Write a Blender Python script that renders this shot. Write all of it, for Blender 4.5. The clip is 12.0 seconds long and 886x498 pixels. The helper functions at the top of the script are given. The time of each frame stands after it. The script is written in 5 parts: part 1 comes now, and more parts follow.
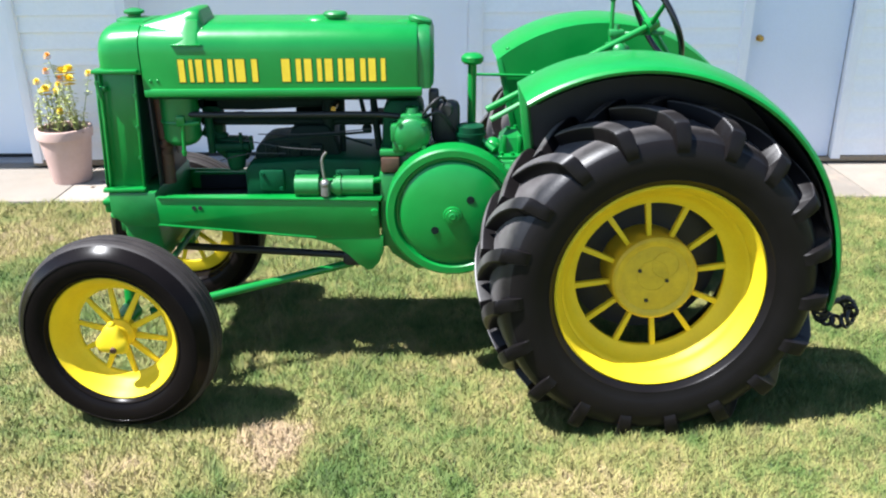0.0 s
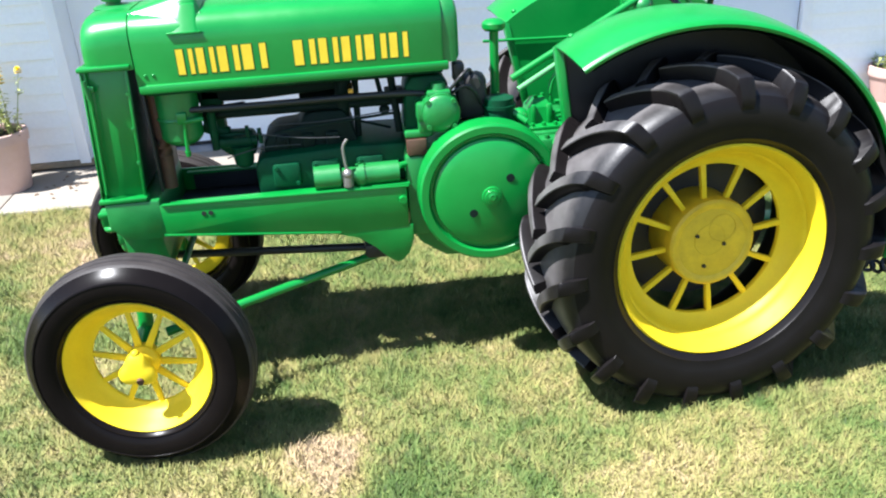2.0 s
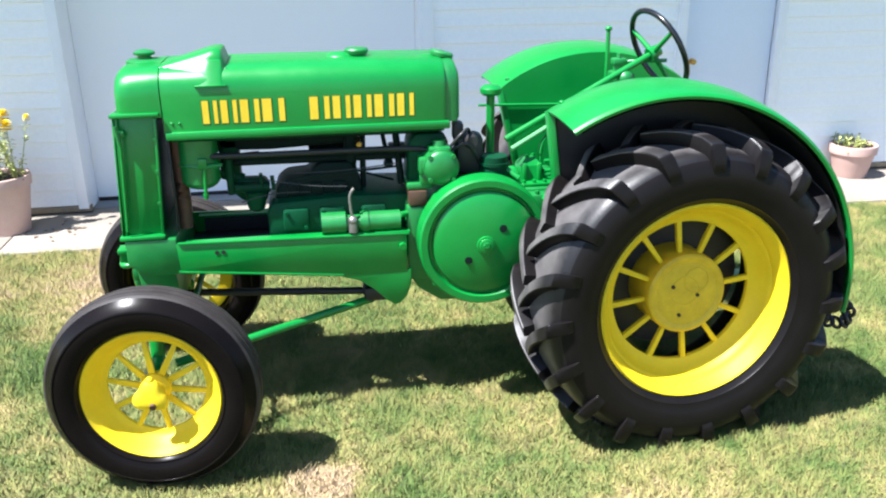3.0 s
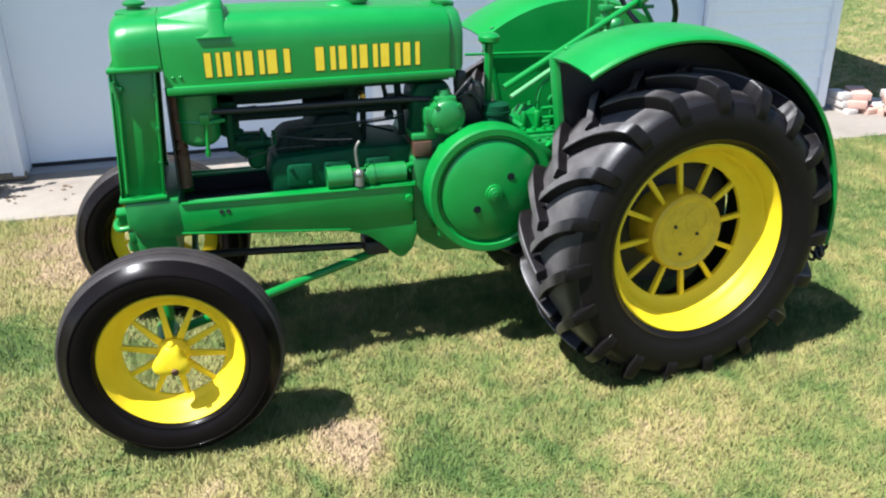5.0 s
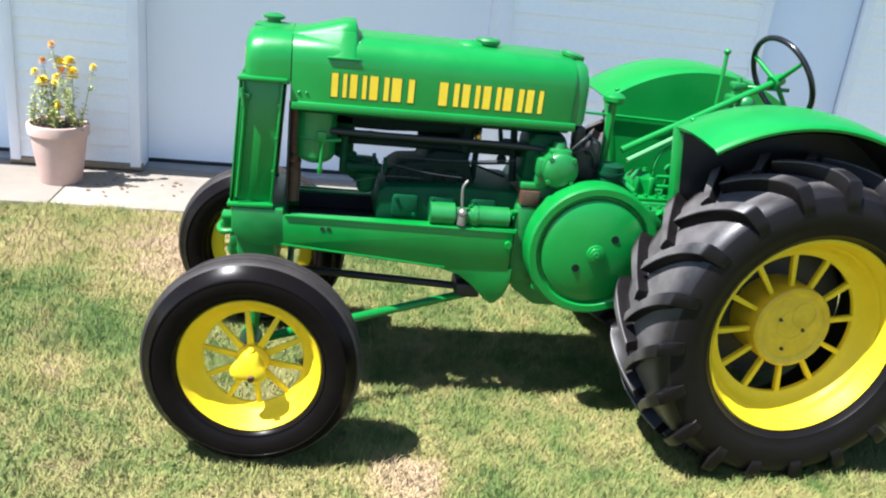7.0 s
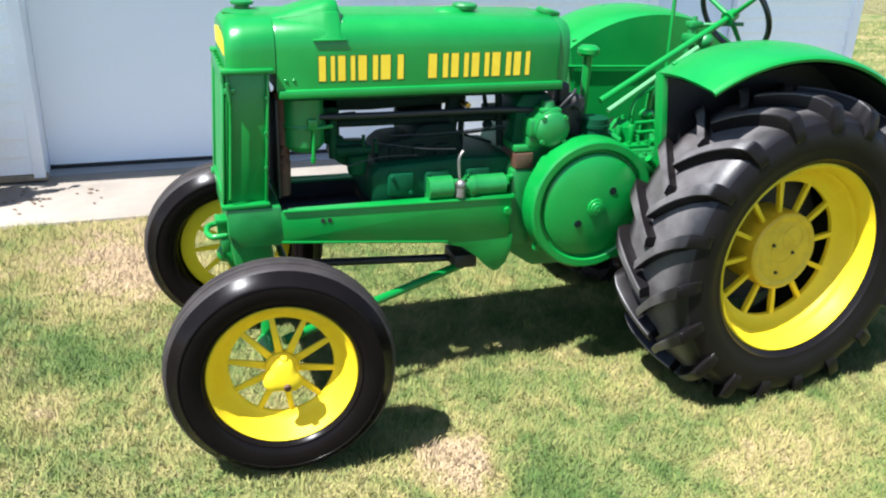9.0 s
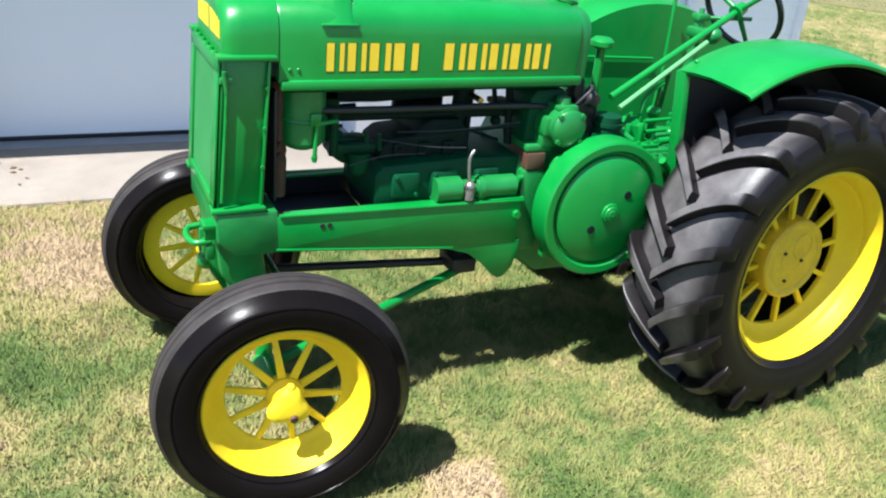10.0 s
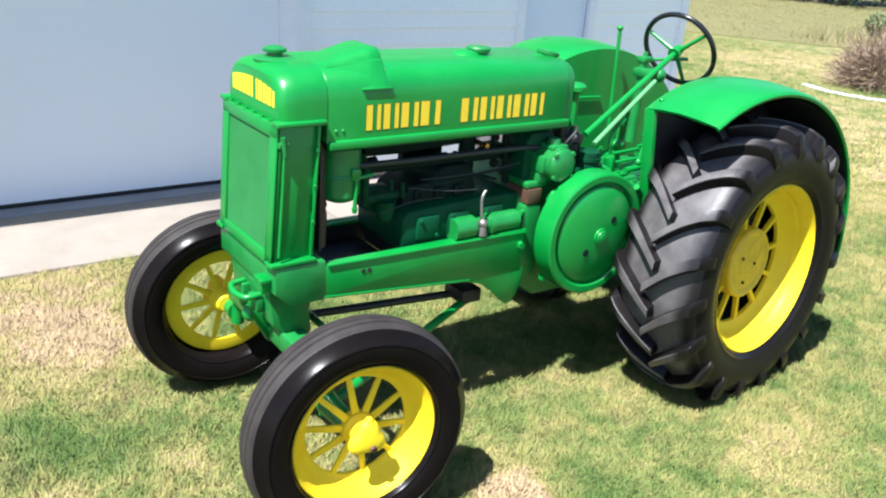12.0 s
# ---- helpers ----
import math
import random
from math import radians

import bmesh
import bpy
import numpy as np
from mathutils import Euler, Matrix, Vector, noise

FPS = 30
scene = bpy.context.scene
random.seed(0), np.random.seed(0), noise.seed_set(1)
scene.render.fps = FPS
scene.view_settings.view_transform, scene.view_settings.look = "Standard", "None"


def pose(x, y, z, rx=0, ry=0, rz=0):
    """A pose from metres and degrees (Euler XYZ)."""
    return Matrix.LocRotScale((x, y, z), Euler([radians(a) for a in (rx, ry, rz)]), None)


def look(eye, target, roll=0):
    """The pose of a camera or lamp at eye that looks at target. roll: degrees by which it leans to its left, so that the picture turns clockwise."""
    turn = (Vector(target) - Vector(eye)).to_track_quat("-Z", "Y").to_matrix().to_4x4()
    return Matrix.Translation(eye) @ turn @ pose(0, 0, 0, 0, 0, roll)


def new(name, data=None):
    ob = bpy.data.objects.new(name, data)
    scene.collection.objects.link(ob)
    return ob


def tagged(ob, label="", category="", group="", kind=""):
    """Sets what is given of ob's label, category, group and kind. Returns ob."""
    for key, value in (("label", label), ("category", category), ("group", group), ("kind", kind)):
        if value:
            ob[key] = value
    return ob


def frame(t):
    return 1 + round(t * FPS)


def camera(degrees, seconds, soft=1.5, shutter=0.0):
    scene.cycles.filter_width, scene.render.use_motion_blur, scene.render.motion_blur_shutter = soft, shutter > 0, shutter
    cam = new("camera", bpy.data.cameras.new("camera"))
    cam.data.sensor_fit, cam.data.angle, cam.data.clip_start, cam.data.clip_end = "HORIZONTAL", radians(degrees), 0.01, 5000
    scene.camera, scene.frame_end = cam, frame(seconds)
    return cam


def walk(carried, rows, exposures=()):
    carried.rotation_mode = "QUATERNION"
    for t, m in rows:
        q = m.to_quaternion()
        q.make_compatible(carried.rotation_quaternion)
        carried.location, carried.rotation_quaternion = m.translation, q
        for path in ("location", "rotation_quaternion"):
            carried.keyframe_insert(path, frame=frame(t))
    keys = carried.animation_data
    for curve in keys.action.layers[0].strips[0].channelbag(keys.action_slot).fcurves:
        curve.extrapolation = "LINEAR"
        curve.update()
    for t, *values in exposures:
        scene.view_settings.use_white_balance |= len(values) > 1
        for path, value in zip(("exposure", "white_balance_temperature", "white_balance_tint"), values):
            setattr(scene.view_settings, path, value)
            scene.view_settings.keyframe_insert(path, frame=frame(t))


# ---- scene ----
cam = camera(56.09, 12.0, soft=2.1)
PATH = [
    (0, (-0.737, -2.641, 1.824), (-0.744, -0.794, 1.057), -0.41),
    (0.5, (-0.736, -2.528, 1.855), (-0.750, -0.695, 1.054), 0.37),
    (1, (-0.775, -2.384, 1.854), (-0.795, -0.565, 1.024), 0.13),
    (1.5, (-0.970, -2.360, 1.833), (-0.894, -0.550, 0.986), -2.12),
    (2, (-1.189, -2.384, 1.823), (-0.992, -0.585, 0.972), -3.33),
    (2.5, (-1.301, -2.501, 1.838), (-1.034, -0.688, 1.037), 1.08),
    (3, (-1.313, -2.612, 1.849), (-1.036, -0.762, 1.140), -0.71),
    (3.2, (-1.331, -2.630, 1.860), (-1.035, -0.762, 1.208), -0.82),
    (4.8, (-1.722, -2.580, 1.799), (-1.215, -0.783, 1.081), -1.05),
    (5, (-1.730, -2.538, 1.825), (-1.225, -0.777, 1.022), -0.33),
    (5.5, (-1.745, -2.408, 1.804), (-1.213, -0.662, 0.988), 0.14),
    (6, (-1.818, -2.357, 1.802), (-1.239, -0.615, 1.010), -0.08),
    (6.5, (-1.890, -2.375, 1.799), (-1.371, -0.609, 1.018), -2.95),
    (7, (-1.765, -2.492, 1.785), (-1.449, -0.645, 1.084), 6.64),
    (7.2, (-1.751, -2.578, 1.791), (-1.454, -0.737, 1.067), 2.50),
    (8.8, (-2.060, -2.376, 1.786), (-1.543, -0.602, 1.018), 2.84),
    (9, (-2.241, -2.301, 1.793), (-1.623, -0.564, 1.017), 2.17),
    (9.5, (-2.447, -2.118, 1.821), (-1.685, -0.458, 1.007), 3.33),
    (10, (-2.475, -1.894, 1.799), (-1.649, -0.275, 0.964), 5.79),
    (10.5, (-2.665, -1.739, 1.840), (-1.704, -0.176, 1.044), 6.94),
    (11, (-2.861, -1.669, 1.827), (-1.794, -0.173, 1.037), 4.14),
    (11.5, (-2.956, -1.715, 1.843), (-1.861, -0.230, 1.070), 4.53),
    (12, (-3.081, -1.840, 1.873), (-1.970, -0.348, 1.137), 4.37),
]
EXPOSURES = [(0.0, 1.51, 5960, 12), (0.5, 1.48, 5960, 12), (1.0, 1.73, 5960, 12), (1.5, 1.53, 5960, 12), (2.0, 1.69, 5960, 12), (3.2, 1.67, 5960, 12), (5.0, 1.29, 5960, 12), (5.5, 0.97, 5960, 12), (6.0, 1.63, 5960, 12), (6.5, 1.65, 5960, 12), (7.2, 1.49, 5960, 12), (9.0, 1.51, 5960, 12), (10.0, 1.38, 5960, 12), (11.0, 1.59, 5960, 12), (12.0, 1.49, 5960, 12)]
walk(cam, [(t, look(eye, target, roll)) for t, eye, target, roll in PATH], EXPOSURES)

# ---------------------------------------------------------------- light
SUN = Vector((-0.54, -0.175, 1.0)).normalized()
world = bpy.data.worlds.new("sky")
scene.world = world
world.use_nodes = True
wn = world.node_tree.nodes
sky = wn.new("ShaderNodeTexSky")
sky.sky_type = "NISHITA"
sky.sun_disc = False
sky.sun_elevation = math.asin(SUN.z)
sky.sun_rotation = math.atan2(SUN.x, SUN.y)
sky.air_density = 1.0
sky.dust_density = 0.5
sky.ozone_density = 1.6
wn["Background"].inputs[1].default_value = 0.080
world.node_tree.links.new(sky.outputs[0], wn["Background"].inputs[0])
sun_data = bpy.data.lights.new("sun", "SUN")
sun_data.energy = 5.0
sun_data.angle = radians(0.53)
sun_data.color = (1.0, 0.965, 0.91)
sun = new("sun", sun_data)
sun.matrix_world = look(SUN * 40, (0, 0, 0))


# ---------------------------------------------------------------- materials
def mat_base(name, rough=0.5, metal=0.0, coat=0.0, spec=0.5):
    m = bpy.data.materials.new(name)
    m.use_nodes = True
    b = m.node_tree.nodes["Principled BSDF"]
    b.inputs["Roughness"].default_value = rough
    b.inputs["Metallic"].default_value = metal
    b.inputs["Coat Weight"].default_value = coat
    b.inputs["Coat Roughness"].default_value = 0.12
    b.inputs["Specular IOR Level"].default_value = spec
    return m, m.node_tree.nodes, m.node_tree.links, b


def ramp(nodes, links, fac, stops):
    r = nodes.new("ShaderNodeValToRGB")
    e = r.color_ramp.elements
    while len(e) < len(stops):
        e.new(0.5)
    for el, (p, c) in zip(e, stops):
        el.position, el.color = p, (*c, 1)
    links.new(fac, r.inputs[0])
    return r.outputs[0]


def noise_tex(nodes, links, scale, detail=4, rough=0.55, vec=None, dist=0.0):
    n = nodes.new("ShaderNodeTexNoise")
    n.inputs["Scale"].default_value = scale
    n.inputs["Detail"].default_value = detail
    n.inputs["Roughness"].default_value = rough
    n.inputs["Distortion"].default_value = dist
    if vec is not None:
        links.new(vec, n.inputs["Vector"])
    return n.outputs["Fac"]


def position(nodes):
    return nodes.new("ShaderNodeNewGeometry").outputs["Position"]


def bump(nodes, links, b, height, strength=0.2, distance=0.005):
    k = nodes.new("ShaderNodeBump")
    k.inputs["Strength"].default_value = strength
    k.inputs["Distance"].default_value = distance
    links.new(height, k.inputs["Height"])
    links.new(k.outputs[0], b.inputs["Normal"])


def mix(nodes, links, fac, a, b2, mode="MIX"):
    x = nodes.new("ShaderNodeMix")
    x.data_type = "RGBA"
    x.blend_type = mode
    for sock, val in ((x.inputs[0], fac), (x.inputs[6], a), (x.inputs[7], b2)):
        if isinstance(val, (float, int)):
            sock.default_value = val
        elif isinstance(val, tuple):
            sock.default_value = (*val, 1)
        else:
            links.new(val, sock)
    return x.outputs[2]


def simple(name, col, dark, rough=0.5, scale=20.0, metal=0.0, coat=0.0, bmp=0.1, fine=160.0, spec=0.5, rvar=0.12):
    """Colour that wanders between col and dark at two scales, with fine relief and uneven gloss."""
    m, n, l, b = mat_base(name, rough, metal, coat, spec)
    p = position(n)
    big = noise_tex(n, l, scale, 5, 0.6, p)
    small = noise_tex(n, l, fine, 3, 0.6, p)
    c1 = ramp(n, l, big, [(0.32, dark), (0.68, col)])
    c2 = ramp(n, l, small, [(0.3, tuple(0.86 * v for v in col)), (0.7, col)])
    l.new(mix(n, l, 0.35, c1, c2), b.inputs["Base Color"])
    mr = n.new("ShaderNodeMapRange")
    mr.inputs[3].default_value = max(0.03, rough - rvar)
    mr.inputs[4].default_value = min(1.0, rough + rvar)
    l.new(big, mr.inputs[0])
    l.new(mr.outputs[0], b.inputs["Roughness"])
    bump(n, l, b, small, bmp, 0.002)
    return m


GREEN = simple("green_enamel", (0.007, 0.218, 0.031), (0.004, 0.176, 0.024), 0.33, 7.0, coat=0.10, bmp=0.09, fine=45.0, spec=0.50)
GREEN_CAST = simple("green_cast_iron", (0.010, 0.190, 0.034), (0.006, 0.125, 0.022), 0.40, 14.0, coat=0.10, bmp=0.35, fine=220.0, spec=0.6)
GREEN_SCREEN = simple("green_louvre_paint", (0.022, 0.175, 0.040), (0.014, 0.135, 0.030), 0.5, 9.0, bmp=0.2, spec=0.4)
# darker green for recessed parts, their shade put into the colour
GREEN_SHADED = simple("shaded_green_engine", (0.002, 0.072, 0.025), (0.003, 0.013, 0.008), 0.5, 6.0, bmp=0.4, fine=140.0, spec=0.15)
YELLOW = simple("yellow_enamel", (0.80, 0.60, 0.014), (0.74, 0.52, 0.010), 0.50, 9.0, coat=0.0, bmp=0.08, fine=120.0, spec=0.25)
YELLOW_CAST = simple("yellow_cast_hub", (0.72, 0.50, 0.015), (0.50, 0.32, 0.012), 0.5, 18.0, bmp=0.4, fine=140.0)
YELLOW_DECAL = simple("yellow_lettering", (0.82, 0.60, 0.030), (0.76, 0.50, 0.020), 0.4, 30.0, bmp=0.02)
RED_EDGE = simple("dark_decal_edge", (0.03, 0.10, 0.012), (0.02, 0.08, 0.01), 0.4)


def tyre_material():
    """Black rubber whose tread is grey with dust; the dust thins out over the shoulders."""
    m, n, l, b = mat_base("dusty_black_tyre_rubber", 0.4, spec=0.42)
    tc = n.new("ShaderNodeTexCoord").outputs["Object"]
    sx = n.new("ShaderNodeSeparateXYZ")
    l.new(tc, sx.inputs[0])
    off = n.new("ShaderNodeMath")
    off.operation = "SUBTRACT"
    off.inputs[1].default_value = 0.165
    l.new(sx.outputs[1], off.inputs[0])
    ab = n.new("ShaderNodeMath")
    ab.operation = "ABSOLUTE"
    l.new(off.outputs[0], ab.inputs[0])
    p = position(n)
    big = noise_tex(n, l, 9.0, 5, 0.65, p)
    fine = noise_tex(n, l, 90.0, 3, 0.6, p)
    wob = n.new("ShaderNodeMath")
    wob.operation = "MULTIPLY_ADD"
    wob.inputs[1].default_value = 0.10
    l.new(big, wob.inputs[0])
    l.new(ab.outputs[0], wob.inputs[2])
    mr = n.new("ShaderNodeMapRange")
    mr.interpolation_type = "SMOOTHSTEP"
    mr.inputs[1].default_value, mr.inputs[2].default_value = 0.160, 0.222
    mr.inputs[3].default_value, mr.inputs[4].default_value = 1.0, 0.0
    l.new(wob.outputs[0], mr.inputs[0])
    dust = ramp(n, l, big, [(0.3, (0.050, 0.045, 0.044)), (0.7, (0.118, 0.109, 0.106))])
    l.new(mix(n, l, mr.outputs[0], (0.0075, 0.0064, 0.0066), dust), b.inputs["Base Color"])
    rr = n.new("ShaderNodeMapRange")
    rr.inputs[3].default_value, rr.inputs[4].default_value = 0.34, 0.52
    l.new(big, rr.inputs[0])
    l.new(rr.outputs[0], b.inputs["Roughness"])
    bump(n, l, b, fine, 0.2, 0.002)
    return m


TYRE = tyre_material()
TYRE_BLACK = simple("plain_black_rubber", (0.0085, 0.0072, 0.0072), (0.0060, 0.0050, 0.0050), 0.36, 8.0, bmp=0.10, fine=90.0, spec=0.14)
FRONT_RUBBER = simple("dressed_black_rubber", (0.0070, 0.0056, 0.0054), (0.0050, 0.0040, 0.0038), 0.23, 10.0, bmp=0.04, fine=90.0, spec=0.07, rvar=0.05)
FRONT_TREAD = simple("grey_worn_tread", (0.040, 0.034, 0.031), (0.021, 0.017, 0.016), 0.55, 14.0, bmp=0.2, fine=110.0, spec=0.25)
PALE_ROD = simple("worn_pale_green_rod", (0.12, 0.38, 0.14), (0.10, 0.32, 0.12), 0.4, 25.0)
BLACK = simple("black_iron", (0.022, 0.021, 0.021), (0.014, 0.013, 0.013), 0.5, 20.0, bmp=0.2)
BLACK_GLOSS = simple("black_wheel_rim", (0.010, 0.010, 0.011), (0.008, 0.008, 0.008), 0.22, 20.0, bmp=0.03)
STEEL = simple("worn_steel", (0.34, 0.33, 0.31), (0.16, 0.13, 0.10), 0.42, 30.0, metal=0.8, bmp=0.2)
# darker still: the deep shade under the hood is in this colour
DARK_IRON = simple("shaded_dark_green_iron", (0.006, 0.018, 0.013), (0.005, 0.009, 0.008), 0.6, 12.0, bmp=0.4, spec=0.15)
RUST = simple("rusty_brown_metal", (0.11, 0.045, 0.022), (0.04, 0.02, 0.012), 0.7, 24.0, bmp=0.5)
BROWN_PLATE = simple("brown_data_plate", (0.10, 0.05, 0.028), (0.05, 0.025, 0.018), 0.5, 30.0)
HOSE = simple("black_hose", (0.020, 0.020, 0.022), (0.012, 0.012, 0.013), 0.5, 30.0)
WHITE = simple("white_vinyl_siding", (0.93, 0.94, 0.93), (0.89, 0.905, 0.905), 0.45, 1.4, bmp=0.08, fine=40.0)
TRIM = simple("white_painted_trim", (0.86, 0.89, 0.93), (0.79, 0.82, 0.87), 0.5, 6.0, bmp=0.1)
DOOR_WHITE = simple("white_garage_door", (0.90, 0.92, 0.94), (0.87, 0.895, 0.92), 0.48, 1.1, bmp=0.15, fine=220.0)
PDOOR = simple("pale_grey_door", (0.74, 0.80, 0.91), (0.70, 0.76, 0.87), 0.45, 2.0, bmp=0.06)
BRASS = simple("brass_knob", (0.60, 0.38, 0.12), (0.45, 0.27, 0.08), 0.28, 60.0, metal=1.0)
SEAL = simple("black_rubber_seal", (0.012, 0.012, 0.013), (0.010, 0.010, 0.010), 0.6)
SILL = simple("weathered_wood_sill", (0.30, 0.24, 0.16), (0.18, 0.14, 0.09), 0.75, 20.0, bmp=0.4)
THRESH = simple("grey_threshold_concrete", (0.27, 0.27, 0.27), (0.20, 0.20, 0.205), 0.85, 5.0, bmp=0.4, fine=150.0)
TERRACOTTA = simple("pale_terracotta", (0.60, 0.42, 0.36), (0.50, 0.33, 0.27), 0.75, 9.0, bmp=0.2, fine=130.0)
PINK_POT = simple("faded_pink_pot", (0.52, 0.35, 0.30), (0.42, 0.27, 0.23), 0.7, 9.0, bmp=0.2)
SOIL = simple("dark_potting_soil", (0.05, 0.033, 0.022), (0.02, 0.014, 0.01), 0.9, 60.0, bmp=0.8)
LEAF = simple("marigold_leaf", (0.36, 0.38, 0.11), (0.20, 0.25, 0.06), 0.6, 12.0)
DRY_LEAF = simple("dry_leaf", (0.17, 0.11, 0.06), (0.09, 0.055, 0.03), 0.8, 14.0)
PETAL = simple("yellow_petal", (0.86, 0.66, 0.03), (0.80, 0.55, 0.02), 0.6, 40.0)
PETAL_O = simple("orange_petal", (0.82, 0.42, 0.06), (0.74, 0.32, 0.04), 0.6, 40.0)
BRICK = simple("red_paver", (0.52, 0.33, 0.26), (0.42, 0.24, 0.18), 0.85, 12.0, bmp=0.5)
BRICK_GREY = simple("grey_paver", (0.52, 0.47, 0.42), (0.42, 0.37, 0.33), 0.85, 12.0, bmp=0.5)
WHITE_STONE = simple("white_edging_stone", (0.44, 0.42, 0.39), (0.26, 0.24, 0.21), 0.8, 9.0, bmp=0.5)
STRAW = simple("dry_straw_weeds", (0.26, 0.225, 0.10), (0.17, 0.15, 0.065), 0.8, 6.0)
PALE_LEAF = simple("pale_green_leaves", (0.20, 0.23, 0.10), (0.11, 0.14, 0.055), 0.7, 3.0)
TWIG = simple("dry_brown_twigs", (0.29, 0.205, 0.14), (0.13, 0.085, 0.055), 0.85, 5.0)
ROOF = simple("grey_roof_shingle", (0.14, 0.14, 0.15), (0.08, 0.08, 0.085), 0.9, 10.0, bmp=0.5)


def concrete_material():
    m, n, l, b = mat_base("sunlit_concrete_apron", 0.85)
    p = position(n)
    a = ramp(n, l, noise_tex(n, l, 1.3, 6, 0.62, p, 0.4), [(0.3, (0.18, 0.151, 0.118)), (0.52, (0.245, 0.213, 0.172)), (0.75, (0.295, 0.26, 0.215))])
    f = ramp(n, l, noise_tex(n, l, 140, 3, 0.6, p), [(0.3, (0.195, 0.168, 0.135)), (0.7, (0.28, 0.248, 0.203))])
    s = noise_tex(n, l, 3.2, 5, 0.7, p)
    st = ramp(n, l, s, [(0.56, (0, 0, 0)), (0.70, (1, 1, 1))])
    c = mix(n, l, 0.35, a, f)
    c = mix(n, l, st, c, (0.31, 0.24, 0.18))
    l.new(c, b.inputs["Base Color"])
    bump(n, l, b, noise_tex(n, l, 220, 4, 0.7, p), 0.35, 0.004)
    return m


CONCRETE = concrete_material()


def lawn_colour(n, l, p):
    """0 for green turf to 1 for dry straw: broad, middling and small patches, in metres of the plan."""
    fac = None
    for scale, detail, weight, dist in ((0.8, 3, 0.50, 0.4), (2.6, 4, 0.85, 0.7), (7.0, 5, 1.05, 1.2), (26.0, 3, 0.22, 0.6)):
        t = noise_tex(n, l, scale, detail, 0.55, p, dist)
        k = n.new("ShaderNodeMath")
        k.operation = "MULTIPLY_ADD"
        k.inputs[1].default_value = weight
        l.new(t, k.inputs[0])
        if fac is None:
            k.inputs[2].default_value = 0.465 - 0.5 * 2.62
        else:
            l.new(fac, k.inputs[2])
        fac = k.outputs[0]
    for x, y, r, k in ((-1.37, -0.10, 0.28, 0.62), (-2.05, -0.33, 0.50, 0.34), (-1.75, -0.16, 0.30, 0.20), (-2.42, 1.80, 0.75, 0.52), (-3.2, 1.85, 0.5, 0.30), (-2.5, 2.45, 0.7, 0.44), (-4.0, 2.40, 0.8, 0.36), (-1.6, 2.35, 0.5, 0.30), (-0.2, -0.35, 0.5, 0.18), (-2.72, 0.63, 0.25, 0.20), (-1.1, -0.25, 0.3, -0.22), (-0.86, 0.20, 0.4, -0.15), (-2.6, 1.0, 0.4, -0.22), (1.9, 0.4, 0.7, 0.16), (1.6, 1.9, 0.6, 0.14), (-0.35, -0.5, 0.5, 0.10),
                       (4.2, 1.2, 1.8, 0.30), (5.8, 2.5, 2.0, 0.24), (6.5, 4.5, 2.4, 0.24), (10.5, 6.6, 3.4, 0.26), (12.0, 3.0, 4.0, 0.22), (0.2, -0.45, 0.4, -0.08)):
        d = n.new("ShaderNodeVectorMath")
        d.operation = "DISTANCE"
        l.new(p, d.inputs[0])
        d.inputs[1].default_value = (x, y, 0)
        mr = n.new("ShaderNodeMapRange")
        mr.interpolation_type = "SMOOTHSTEP"
        mr.inputs[1].default_value, mr.inputs[2].default_value = 0.0, r
        mr.inputs[3].default_value, mr.inputs[4].default_value = k, 0.0
        l.new(d.outputs["Value"], mr.inputs[0])
        s = n.new("ShaderNodeMath")
        l.new(fac, s.inputs[0])
        l.new(mr.outputs[0], s.inputs[1])
        fac = s.outputs[0]
    return fac


